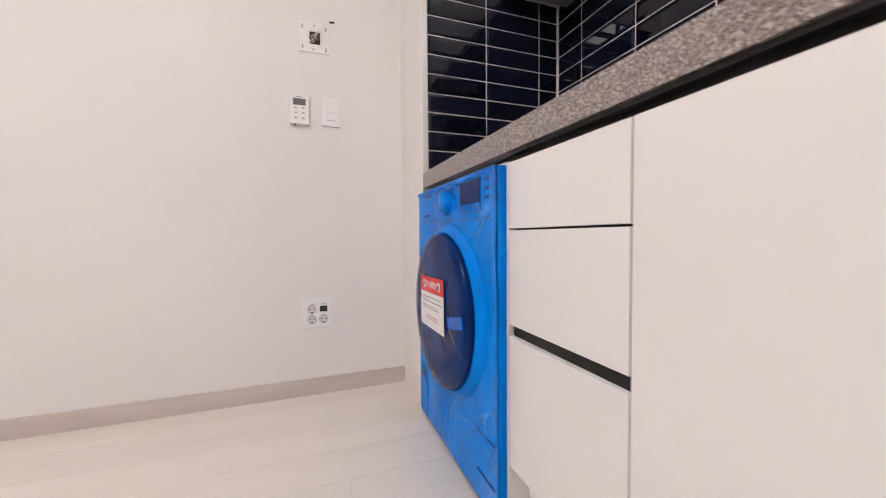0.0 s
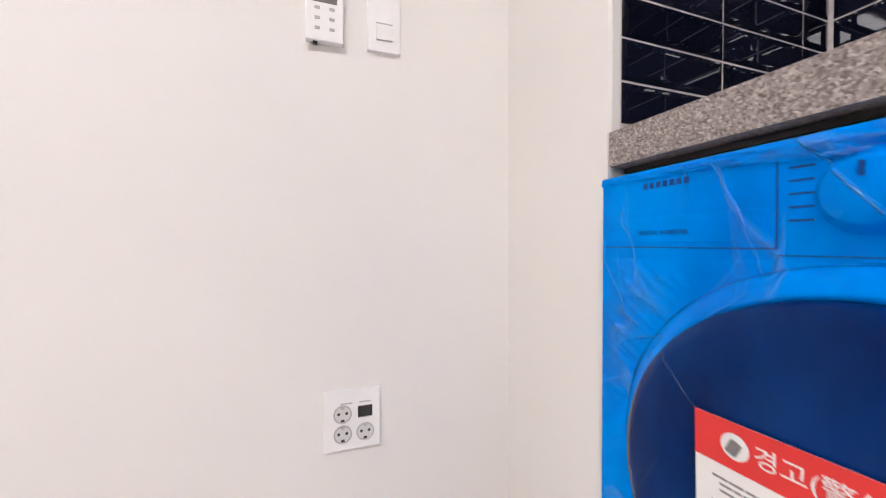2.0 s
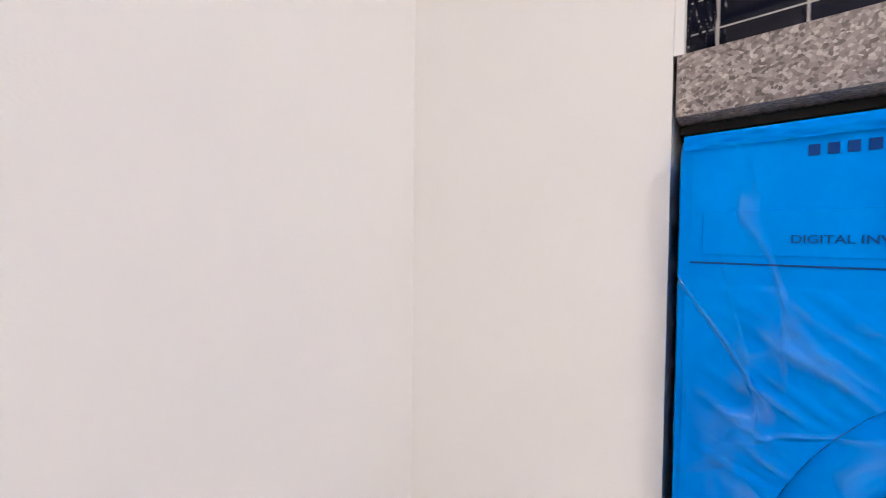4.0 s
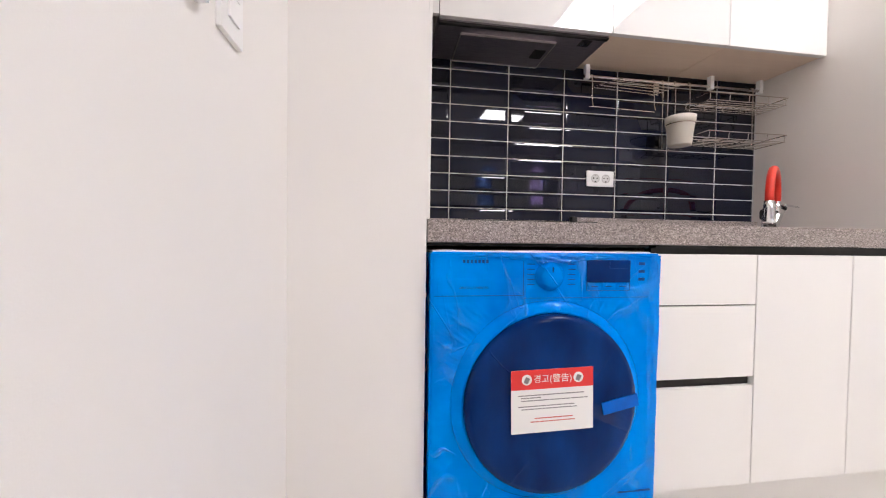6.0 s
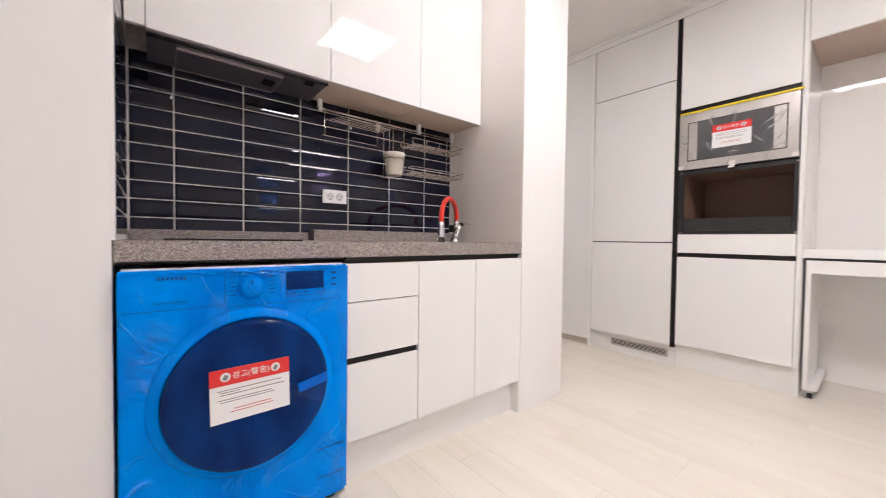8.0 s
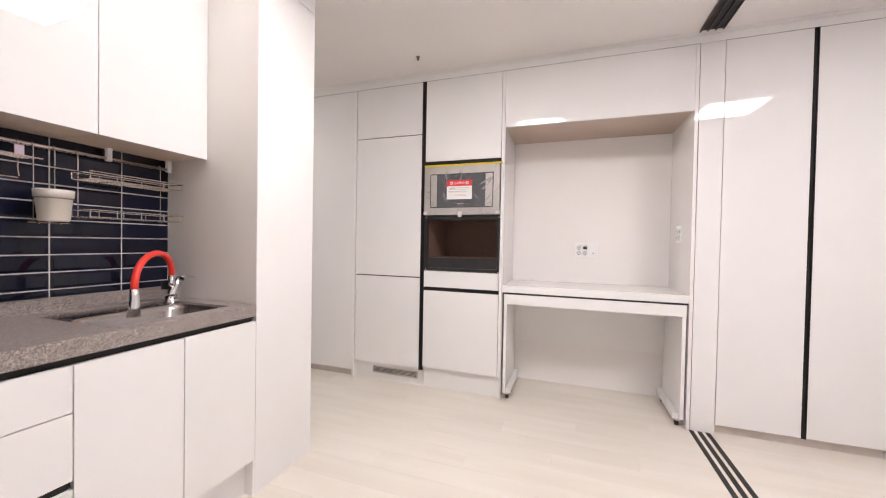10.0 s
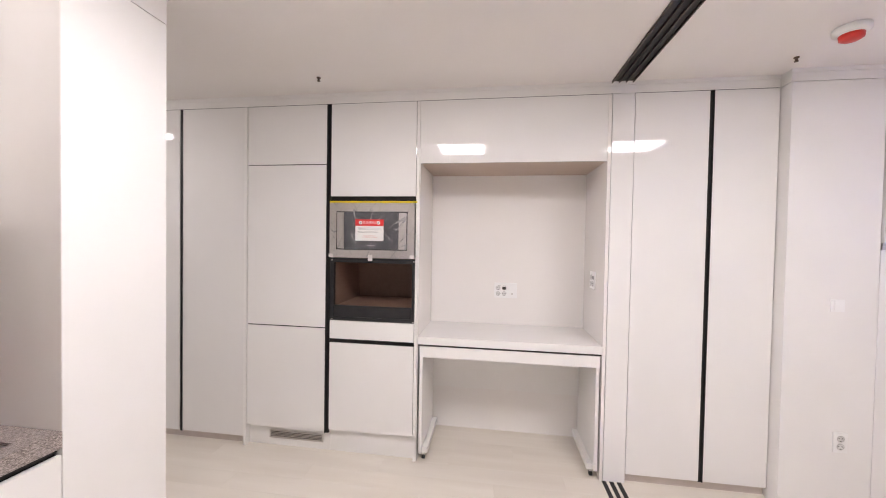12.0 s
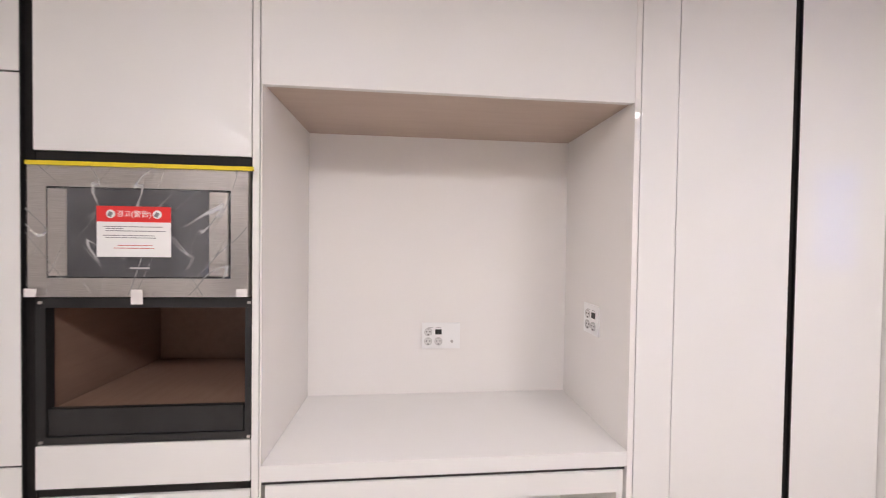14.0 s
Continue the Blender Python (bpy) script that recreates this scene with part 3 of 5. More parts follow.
part("maker_mark", moved(boxes(((-0.012, 0.048, 0.0168), (0.012, 0.0505, 0.0174))), m), INK, t)
for kx in (-0.014, 0.014):
    for ky in (0.006, -0.014, -0.034):
        part("key", moved(boxes(((kx - 0.005, ky - 0.003, 0.0168), (kx + 0.005, ky + 0.003, 0.0178)), bev=0.0008), m), GREYLINE, t)
part("latch", moved(boxes(((-0.022, -0.062, 0.004), (-0.014, -0.057, 0.012))), m), RUBBER, t)

m = plate_frame((XL, -0.362, 1.477), 0)
t = thing("intercom_bracket", (XL, -0.362, 1.477), "white open mounting bracket with bare hanging wires", "wall bracket")
part("plate", moved(boxes(((-0.06, -0.06, 0), (-0.018, 0.06, 0.004)), ((0.022, -0.06, 0), (0.06, 0.06, 0.004)), ((-0.018, 0.024, 0), (0.022, 0.06, 0.004)), ((-0.018, -0.06, 0), (0.022, -0.026, 0.004)), bev=0.0008), m), PLASTIC, t)
part("wall_box", moved(boxes(((-0.018, -0.026, -0.0005), (0.022, 0.024, 0.001))), m), HOLE, t, "dark open junction box")
for x, y in ((-0.045, 0.04), (0.045, 0.04), (-0.045, -0.04), (0.045, -0.045)):
    part("slot", moved(boxes(((x - 0.003, y - 0.009, 0.0038), (x + 0.003, y + 0.009, 0.0046))), m), GREYLINE, t)
part("screw", lathe([(0.004, 0.003), (0.004, 0.007), (0.002, 0.0078)], m @ pose(0.0, 0.047, 0), 12), STEEL, t)
part("screw", lathe([(0.004, 0.003), (0.004, 0.007), (0.002, 0.0078)], m @ pose(-0.004, -0.048, 0), 12), STEEL, t)


def wire_run(pts):
    return [tuple(m @ Vector(p)) for p in pts]


w = part("wire", tubes(wire_run([(-0.012, -0.015, 0.002), (0.002, 0.0, 0.018), (0.018, 0.022, 0.03), (0.036, 0.044, 0.034), (0.052, 0.054, 0.034), (0.066, 0.058, 0.032)]), r=0.0022, seg=8), PLASTIC, t, "white stray cable")
part("wire_end", tubes(wire_run([(0.058, 0.056, 0.033), (0.078, 0.06, 0.031)]), r=0.0036, seg=8), RUBBER, w)
for k in range(4):
    part("wire", tubes(wire_run([(-0.014 + k * 0.004, -0.02, 0.002), (-0.020 + k * 0.009, -0.004, 0.014 + 0.003 * k), (0.004 + k * 0.004, 0.012, 0.02), (0.014 - k * 0.006, -0.012 + k * 0.006, 0.006)]), r=0.0017, seg=6), COPPER, t)


# ---- warning sheets ----
def warning_sheet(parent, m, w=0.204, h=0.149):
    """m: the sheet's centre, local x along the lines, y up, z out."""
    s = part("warning_sheet", moved(boxes(((-w / 2, -h / 2, 0), (w / 2, h / 2, 0.0006))), m), PAPER, parent, "white paper warning notice with red heading")
    top = h / 2
    part("heading", moved(boxes(((-w / 2, top - 0.046, 0.0004), (w / 2, top, 0.001))), m), LABELRED, s, "red heading band")
    part("heading_words", letters("경고(警告)", 0.0215, m @ pose(0, top - 0.0235, 0.0012)), PAPER, s, "white Korean and Chinese heading")
    for k in (-1, 1):
        part("sign_disc", lathe([(0.0125, 0.0009), (0.0125, 0.0013)], m @ pose(k * 0.064, top - 0.023, 0), 24), PAPER, s)
        part("sign_mark", moved(boxes(((k * 0.064 - 0.005, top - 0.031, 0.0012), (k * 0.064 + 0.005, top - 0.017, 0.0016)), bev=0.002), m @ pose(k * 0.064, top - 0.023, 0) @ pose(0, 0, 0, 0, 0, -25) @ pose(-k * 0.064, -(top - 0.023), 0)), INK, s)
    rows_ = ((-0.085, 0.078, 0.060, INK), (-0.078, -0.03, 0.066, INK), (-0.078, 0.088, 0.0725, INK), (-0.085, 0.055, 0.086, INK), (-0.078, 0.06, 0.0925, INK), (-0.045, 0.05, 0.115, INKRED), (-0.055, 0.055, 0.123, INKRED))
    for x0, x1, d, ink in rows_:
        x, bars = x0, bmesh.new()
        while x < x1:
            n = min(0.004 + 0.012 * random.random(), x1 - x)
            put_box(bars, (x, top - d - 0.0012, 0.0005), (x + n, top - d + 0.0012, 0.0009))
            x += n + 0.0012
        part("print_line", moved(bars, m), ink, s)


# ---- washing machine in its blue film ----
t = thing("washing_machine", (0.305, 0.25, 0), "white front-loading washing machine wrapped in blue film", "washing machine")
YW = -0.02
part("body", boxes(((0.0065, YW, 0.022), (0.600, 0.54, 0.812)), bev=0.010), BLUE, t, "blue film covered body")
part("top_panel", boxes(((0.014, 0.004, 0.8122), (0.596, 0.54, 0.8185)), bev=0.002), PLASTIC, t, "white top panel")
part("drawer_seam", boxes(((0.016, YW - 0.0006, 0.7085), (0.235, YW + 0.002, 0.710)), ((0.235, YW - 0.0006, 0.7085), (0.2365, YW + 0.002, 0.806))), INKBLUE, t)
part("panel_seam", boxes(((0.2365, YW - 0.0006, 0.702), (0.594, YW + 0.002, 0.7032))), INKBLUE, t)
part("detergent_drawer", boxes(((0.024, YW - 0.0012, 0.716), (0.228, YW + 0.004, 0.750)), bev=0.001), BLUE, t)
for k in range(7):
    part("maker_mark", boxes(((0.084 + k * 0.0095, YW - 0.0008, 0.788), (0.0900 + k * 0.0095, YW + 0.001, 0.7960)), bev=0.0007), INKBLUE, t)
UP = Matrix(((1, 0, 0, 0), (0, 0, -1, 0), (0, 1, 0, 0), (0, 0, 0, 1)))  # local x right, y up, z towards the room


def on_front(x, z, y):
    return Matrix.Translation((x, y, z)) @ UP


part("inverter_print", letters("DIGITAL INVERTER", 0.0085, on_front(0.112, 0.7285, YW - 0.0016)), INKBLUE, t, "dark small lettering")
k_ = part("dial", lathe([(0.036, 0.0), (0.036, 0.006), (0.030, 0.010), (0.029, 0.018), (0.025, 0.022), (0.0005, 0.0225)], on_front(0.302, 0.757, YW + 0.001)), BLUE, t, "round programme dial under film")
part("dial_mark", boxes(((0.3005, YW - 0.0232, 0.768), (0.3035, YW - 0.021, 0.780))), INKBLUE, k_)
for k in range(5):
    for x in (0.245, 0.352):
        part("programme_line", boxes(((x, YW - 0.0005, 0.735 + k * 0.0125), (x + 0.019, YW + 0.001, 0.7372 + k * 0.0125))), INKBLUE, t)
d_ = part("display", boxes(((0.402, YW - 0.003, 0.7405), (0.520, YW + 0.002, 0.797)), bev=0.002), NAVY, t, "dark display window")
part("display_edge", boxes(((0.402, YW - 0.0012, 0.7195), (0.520, YW + 0.001, 0.7205)), ((0.402, YW - 0.0012, 0.7205), (0.403, YW + 0.001, 0.7405)), ((0.519, YW - 0.0012, 0.7205), (0.520, YW + 0.001, 0.7405)), ((0.462, YW - 0.0036, 0.775), (0.512, YW - 0.002, 0.776)), ((0.462, YW - 0.0036, 0.776), (0.463, YW - 0.002, 0.794))), INKBLUE, d_)
for k in range(3):
    part("touch_key", boxes(((0.406 + k * 0.038, YW - 0.0016, 0.7235), (0.440 + k * 0.038, YW + 0.001, 0.7375)), bev=0.0008), BLUE, d_)
    part("key_word", boxes(((0.414 + k * 0.038, YW - 0.0020, 0.7295), (0.432 + k * 0.038, YW - 0.0012, 0.7320))), INKBLUE, d_)
for k in range(3):
    part("key_print", boxes(((0.545, YW - 0.0006, 0.745 + k * 0.02), (0.562, YW + 0.001, 0.752 + k * 0.02))), INKBLUE, t)
DX, DZ = 0.305, 0.449
part("door_ring", lathe([(0.248, -0.002), (0.2465, 0.002), (0.241, 0.007), (0.233, 0.012), (0.225, 0.0165), (0.2190, 0.018), (0.2165, -0.002)], on_front(DX, DZ, YW), 72, False), BLUE, t, "raised round door rim in film")
part("rim_groove", lathe([(0.2495, -0.001), (0.2495, 0.0007), (0.2465, 0.0007)], on_front(DX, DZ, YW), 72, False), INKBLUE, t)
dg = part("door_glass", lathe([(0.2185, 0.012), (0.2183, 0.028), (0.2138, 0.0355), (0.201, 0.0405), (0.17, 0.0428), (0.0005, 0.0435)], on_front(DX, DZ, YW), 72), NAVY, t, "dark round door seen through film")
part("film_strap", moved(boxes(((-0.047, -0.015, 0), (0.047, 0.015, 0.004)), bev=0.001), on_front(0.470, 0.449, YW - 0.0445) @ pose(0, 0, 0, 0, 0, 12)), STRAPBLUE, t, "blue film strip across the door")
warning_sheet(t, on_front(0.295, 0.469, YW - 0.0480) @ pose(0, 0, 0, 0, 0, 1.2))
part("flap_seam", boxes(((0.50, YW - 0.0045, 0.196), (0.592, YW + 0.002, 0.199))), INKBLUE, t)
part("flap_seam", boxes(((0.50, YW - 0.0045, 0.100), (0.592, YW + 0.001, 0.1012))), INKBLUE, t)
e_ = part("energy_label", boxes(((0.030, YW - 0.004, 0.050), (0.100, YW + 0.001, 0.165)), bev=0.0004), BLUE, t, "energy rating label under blue film")
arc = bmesh.new()
for k in range(12):
    a0, a1 = math.pi * k / 12, math.pi * (k + 1) / 12
    q = [(0.065 + r * math.cos(a), YW - 0.0046, 0.165 + r * math.sin(a)) for r, a in ((0.034, a0), (0.034, a1), (0.024, a1), (0.024, a0))]
    arc.faces.new([arc.verts.new(c) for c in q])
part("energy_scale", arc, GREEN, e_, "green half-round scale")
for x0, x1, z0, z1 in ((0.044, 0.086, 0.166, 0.179), (0.040, 0.090, 0.140, 0.146), (0.040, 0.090, 0.105, 0.110), (0.040, 0.090, 0.07, 0.074)):
    part("energy_line", boxes(((x0, YW - 0.0048, z0), (x1, YW - 0.003, z1))), INKBLUE, e_)
for x in (0.05, 0.56):
    for y in (0.02, 0.5):
        part("foot", lathe([(0.02, 0), (0.02, 0.012), (0.012, 0.014), (0.012, 0.024)], pose(x, y, 0), 20), RUBBER, t, "black rubber foot")
# stretched film with creases running out from the door
film = bmesh.new()
folded = film.verts.layers.float.new("crease")
NA, NR = 560, 40
rows_f = []
for i in range(NA):
    ang = math.tau * i / NA
    c, s = math.cos(ang), math.sin(ang)
    reach = min(((0.592 - DX) if c > 0 else (DX - 0.013)) / max(abs(c), 1e-6), ((0.698 - DZ) if s > 0 else (DZ - 0.032)) / max(abs(s), 1e-6))
    line = []
    for j in range(NR + 1):
        u = j / NR
        r = 0.2475 + (max(reach, 0.2478) - 0.2475) * u
        x, z = DX + r * c, DZ + r * s
        streak = (1 - abs(noise.noise((c * 11, s * 11, r * 5)))) ** 9 + 0.7 * (1 - abs(noise.noise((c * 23, s * 23, 4 + r * 9)))) ** 12
        soft_ = 0.5 + 0.5 * noise.noise((x * 11, z * 9, 2.2))
        patch = max(0.0, noise.noise((x * 6, z * 5, 9.1)) + 0.25)
        d = (0.0055 * streak * patch + 0.0012 * soft_ + 0.0004 * noise.noise((x * 60, z * 60, 1))) * math.sin(math.pi * min(1.0, 0.08 + u)) ** 0.5
        line.append(film.verts.new((x, YW - 0.0006 - max(0.0, d), z)))
        line[-1][folded] = min(1.0, max(0.0, 2.6 * streak * patch - 1.5))
    rows_f.append(line)
for i in range(NA):
    p0, p1 = rows_f[i], rows_f[(i + 1) % NA]
    for j in range(NR):
        f = film.faces.new((p0[j], p0[j + 1], p1[j + 1], p1[j]))
        f.smooth = True
bmesh.ops.recalc_face_normals(film, faces=film.faces)
part("film_front", film, BLUE, t, "stretched creased blue film")
film = bmesh.new()
rings_f = []
for j in range(28):
    r = 0.006 + (0.171 - 0.006) * j / 27
    ring_ = []
    for i in range(150):
        a_ = math.tau * i / 150
        x, z = r * math.cos(a_), r * math.sin(a_)
        q = x * 0.8 + z * 0.35
        d = 0.0030 * (1 - abs(noise.noise((q * 30, (z - x * 0.4) * 7, 7.7)))) ** 12 * max(0.0, 0.2 + noise.noise((x * 7, z * 7, 5.5))) + 0.0006 * noise.noise((x * 30, z * 20, 3))
        ring_.append(film.verts.new((DX + x, YW - 0.0434 - max(0.0, d) * (1 - (r / 0.172) ** 6), DZ + z)))
    rings_f.append(ring_)
for p0, p1 in zip(rings_f, rings_f[1:]):
    for i in range(150):
        f = film.faces.new((p0[i], p0[(i + 1) % 150], p1[(i + 1) % 150], p1[i]))
        f.smooth = True
film.faces.new(rings_f[0])
bmesh.ops.recalc_face_normals(film, faces=film.faces)
part("film_over_door", film, NAVY, t, "creased film over the dark door")
# film gathered along the upper edge
fold = bmesh.new()
folded = fold.verts.layers.float.new("crease")
prev = None
for i in range(220):
    x = 0.010 + 0.588 * i / 219
    near = 0.35 + math.exp(-((x - 0.31) / 0.10) ** 2)
    row = []
    for j in range(9):
        v = j / 8
        w_ = (1 - abs(noise.noise((x * 30 + v * 2.5, v * 3.1, 0.4)))) ** 5 * 0.012 * near + 0.0018 * noise.noise((x * 80, v * 8, 5.1))
        y = YW - 0.0008 - max(0.0, w_) * math.sin(math.pi * min(1.0, v + 0.1)) ** 0.5 if v < 0.9 else YW + 0.002
        row.append(fold.verts.new((x, y, 0.806 + 0.0085 * v - 0.022 * (1 - v) * near * 0.6)))
        row[-1][folded] = min(1.0, max(0.0, w_ / 0.007 - 0.4))
    if prev:
        for j in range(8):
            f = fold.faces.new((prev[j], row[j], row[j + 1], prev[j + 1]))
            f.smooth = True
    prev = row
part("film_fold", fold, BLUE, t, "crumpled upper edge of film")
edge = bmesh.new()
folded = edge.verts.layers.float.new("crease")
prev = None
for i in range(150):
    z = 0.035 + 0.775 * i / 149
    near = 0.35 + 0.65 * max(0.0, (z - 0.35) / 0.45)
    row = []
    for j in range(8):
        v = j / 7
        out = (0.5 + 0.5 * noise.noise((z * 9, 3.0, 1.0))) * near
        fold_ = (1 - abs(noise.noise((z * 26 + v * 3, v * 2.2, 8.4)))) ** 5
        x = 0.572 + 0.031 * v
        y = YW - 0.001 - 0.006 * fold_ * near * math.sin(math.pi * v) - 0.010 * out * v * v
        row.append(edge.verts.new((min(x, 0.6025), y, z)))
        row[-1][folded] = max(0.0, 1.4 * fold_ - 0.4)
    if prev:
        for j in range(7):
            f = edge.faces.new((prev[j], prev[j + 1], row[j + 1], row[j]))
            f.smooth = True
    prev = row
part("film_edge", edge, BLUE, t, "loose crumpled side edge of film")


# ---- kitchen base units ----
def leaf(name, x0, x1, z0, z1, parent, mat_=SATIN):
    return part(name, boxes(((x0, 0.0, z0), (x1, 0.019, z1)), bev=0.0012), mat_, parent)


t = thing("drawer_unit", (0.77, 0.3, 0), "white three-drawer base unit with dark finger grooves", "kitchen cabinet")
part("body", boxes(((0.604, 0.0, 0.0), (0.6125, 0.57, 0.815)), ((0.6125, 0.035, 0.165), (0.921, 0.57, 0.80))), SATIN, t)
leaf("drawer_front", 0.614, 0.9205, 0.676, 0.813, t)
leaf("drawer_front", 0.614, 0.9205, 0.474, 0.672, t)
leaf("drawer_front", 0.614, 0.9205, 0.168, 0.449, t)
part("finger_groove", boxes(((0.614, 0.012, 0.449), (0.917, 0.032, 0.474))), BLACK, t, "dark recessed grip profile")
part("shadow_gap", boxes(((0.614, 0.016, 0.670), (0.9205, 0.034, 0.678))), DARK, t)
for x0, x1 in ((0.9240, 1.2440), (1.2475, 1.5725)):
    t = thing("base_cabinet", ((x0 + x1) / 2, 0.3, 0.165), "white base cabinet with one plain door", "kitchen cabinet", "base cabinets")
    part("body", boxes(((x0, 0.022, 0.165), (x1, 0.57, 0.60))), SATIN, t)
    leaf("door", x0, x1, 0.168, 0.813, t)
# dark strips behind the base door joints in place of shade
single("base_gap_shade", boxes(((0.9195, 0.0195, 0.17), (0.9250, 0.0215, 0.812)), ((1.2430, 0.0195, 0.17), (1.2485, 0.0215, 0.812))), DARK, kind="structure")
t = thing("grip_profile", (1.1, 0.02, 0.815), "dark aluminium grip channel under the worktop", "profile")
part("channel", boxes(((0.612, 0.022, 0.797), (AR - 0.004, 0.05, 0.836)), ((0.612, 0.004, 0.829), (AR - 0.012, 0.022, 0.836)), ((0.002, 0.03, 0.828), (0.612, 0.05, 0.836))), BLACK, t)
single("kick_board", boxes(((0.6125, 0.05, 0), (AR - 0.012, 0.066, 0.165)), bev=0.001), SATIN, "white recessed kick board under the base units", "kick board", at=(1.1, 0.058, 0))
single("trim_post", boxes(((AR - 0.0115, 0.0015, 0), (AR, 0.07, 0.165))), SATIN, "white narrow end post beside the kick board", "filler", "structure", at=(AR, 0.03, 0))

# worktop with a cut-out for the sink
SX0, SX1, SY0, SY1 = 1.04, 1.49, 0.065, 0.50
t = thing("worktop", (0.78, 0.3, 0.837), "grey brown speckled stone kitchen worktop with upstand", "worktop")
top_bm = boxes(((0.001, 0.0, 0.8375), (SX0, TX - 0.009, CT)), ((SX1, 0.0, 0.8375), (AR - 0.001, TX - 0.009, CT)), ((SX0, 0.0, 0.8375), (SX1, SY0, CT)), ((SX0, SY1, 0.8375), (SX1, TX - 0.009, CT)))
bmesh.ops.remove_doubles(top_bm, verts=top_bm.verts, dist=0.0001)
part("slab", top_bm, STONE, t)
part("upstand", boxes(((0.011, TX - 0.022, CT), (0.668, TX - 0.009, 0.930)), bev=0.001), STONE, t)
part("upstand", boxes(((0.690, TX - 0.034, CT), (AR - 0.002, TX - 0.009, 0.946)), bev=0.0015), STONE, t)
part("joint_cap", boxes(((0.668, TX - 0.037, CT), (0.690, TX - 0.009, 0.948)), bev=0.001), BLACK, t, "dark joint cap in the upstand")

t = thing("cooktop", (0.29, 0.30, CT), "thin black glass cooktop on speckled worktop", "cooktop")
part("glass", boxes(((0.10, 0.065, CT), (0.48, 0.53, CT + 0.006)), bev=0.002), GLASSBLACK, t)
for y in (0.17, 0.39):
    part("zone_ring", lathe([(0.085, 0.0061), (0.085, 0.0066), (0.082, 0.0066)], pose(0.29, y, CT), 48, False), GREYLINE, t)

# sink with a rounded bowl and a rear deck
t = thing("sink", ((SX0 + SX1) / 2, 0.25, CT), "brushed steel sink with deep rounded bowl", "sink")


def rounded(x0, y0, x1, y1, r, z, n=8):
    pts = []
    for cx, cy, a in ((x1 - r, y1 - r, 0), (x0 + r, y1 - r, 90), (x0 + r, y0 + r, 180), (x1 - r, y0 + r, 270)):
        for k in range(n + 1):
            b = radians(a + 90 * k / n)
            pts.append((cx + r * math.cos(b), cy + r * math.sin(b), z))
    return pts


bowl = bmesh.new()
levels = [(0, 0.055, 0.0, -0.006), (0.006, 0.055, 0.0, -0.010), (0.012, 0.07, 0.004, -0.03), (0.018, 0.08, 0.008, -0.13), (0.04, 0.10, 0.03, -0.165), (0.10, 0.07, 0.09, -0.172)]
rings = []
for ins, r, _, dz in levels:
    back = SY1 - 0.14
    rings.append([bowl.verts.new(p) for p in rounded(SX0 + 0.008 + ins, SY0 + 0.006 + ins, SX1 - 0.008 - ins, back - ins, r, CT + dz)])
for a, b in zip(rings, rings[1:]):
    for k in range(len(a)):
        f = bowl.faces.new((a[k], a[(k + 1) % len(a)], b[(k + 1) % len(a)], b[k]))
        f.smooth = True
bowl.faces.new(rings[-1])
rim = [bowl.verts.new(p) for p in rounded(SX0, SY0, SX1, SY1, 0.004, CT - 0.006)]
k = len(rim)
bmesh.ops.bridge_loops(bowl, edges=[bowl.edges.get((rings[0][i], rings[0][(i + 1) % k])) for i in range(k)] + [bowl.edges.new((rim[i], rim[(i + 1) % k])) for i in range(k)])
bmesh.ops.recalc_face_normals(bowl, faces=bowl.faces)
part("bowl", bowl, SINKSTEEL, t)
part("drain", lathe([(0.055, -0.1715), (0.05, -0.168), (0.03, -0.170), (0.0005, -0.171)], pose(1.26, 0.21, CT), 28), CHROME, t)
part("sticker", boxes(((1.40, 0.348, 0.79), (1.45, 0.351, 0.82))), PAPER, t, "pale paper sticker")

# mixer with a red flexible spout
t = thing("kitchen_faucet", (1.475, 0.42, CT - 0.006), "chrome sink mixer with a red flexible hose spout", "faucet")
FB = Vector((1.475, 0.42, CT - 0.006))
part("base", lathe([(0.030, 0), (0.030, 0.008), (0.024, 0.014), (0.022, 0.03)], pose(*FB), 28), CHROME, t)
bd = bmesh.new()
put_tube(bd, [FB + Vector((0, 0, 0.015)), FB + Vector((0.010, 0.002, 0.045)), FB + Vector((0.026, 0.0, 0.080)), FB + Vector((0.040, -0.004, 0.108))], 0.024, 20, 0.017)
part("body", bd, CHROME, t)
part("cartridge_cap", lathe([(0.018, 0), (0.017, 0.008), (0.010, 0.013)], Matrix.Translation(FB + Vector((0.040, -0.004, 0.105))) @ pose(0, 0, 0, 0, 22, 0), 24), BLACK, t, "black cap under the lever")
part("rear_shell", boxes((tuple(FB + Vector((-0.028, -0.004, 0.060))), tuple(FB + Vector((0.018, 0.03, 0.105)))), bev=0.012), BLACK, t, "black rear shell")
lv = bmesh.new()
put_tube(lv, [FB + Vector((0.042, -0.004, 0.117)), FB + Vector((0.062, -0.010, 0.120)), FB + Vector((0.108, -0.026, 0.110))], 0.006, 12, 0.003)
part("lever", lv, CHROME, t)
A, Bp = FB + Vector((-0.020, -0.035, 0.125)), Vector((1.195, 0.20, 0.985))
hose = []
for i in range(29):
    u = i / 28
    p = A.lerp(Bp, 0.5 - 0.5 * math.cos(u * math.pi))
    p.z = A.z + (Bp.z - A.z) * u + 0.125 * math.sin(u * math.pi) ** 0.75
    hose.append(p)
hs_ = bmesh.new()
put_tube(hs_, hose, 0.0125, 16)
part("hose", hs_, RED, t, "red silicone hose spout")
cp = bmesh.new()
put_tube(cp, [hose[0] + Vector((0, 0, 0.006)), hose[0] - Vector((0, 0, 0.03)), hose[0] - Vector((0, 0, 0.045))], 0.0135, 16, 0.011)
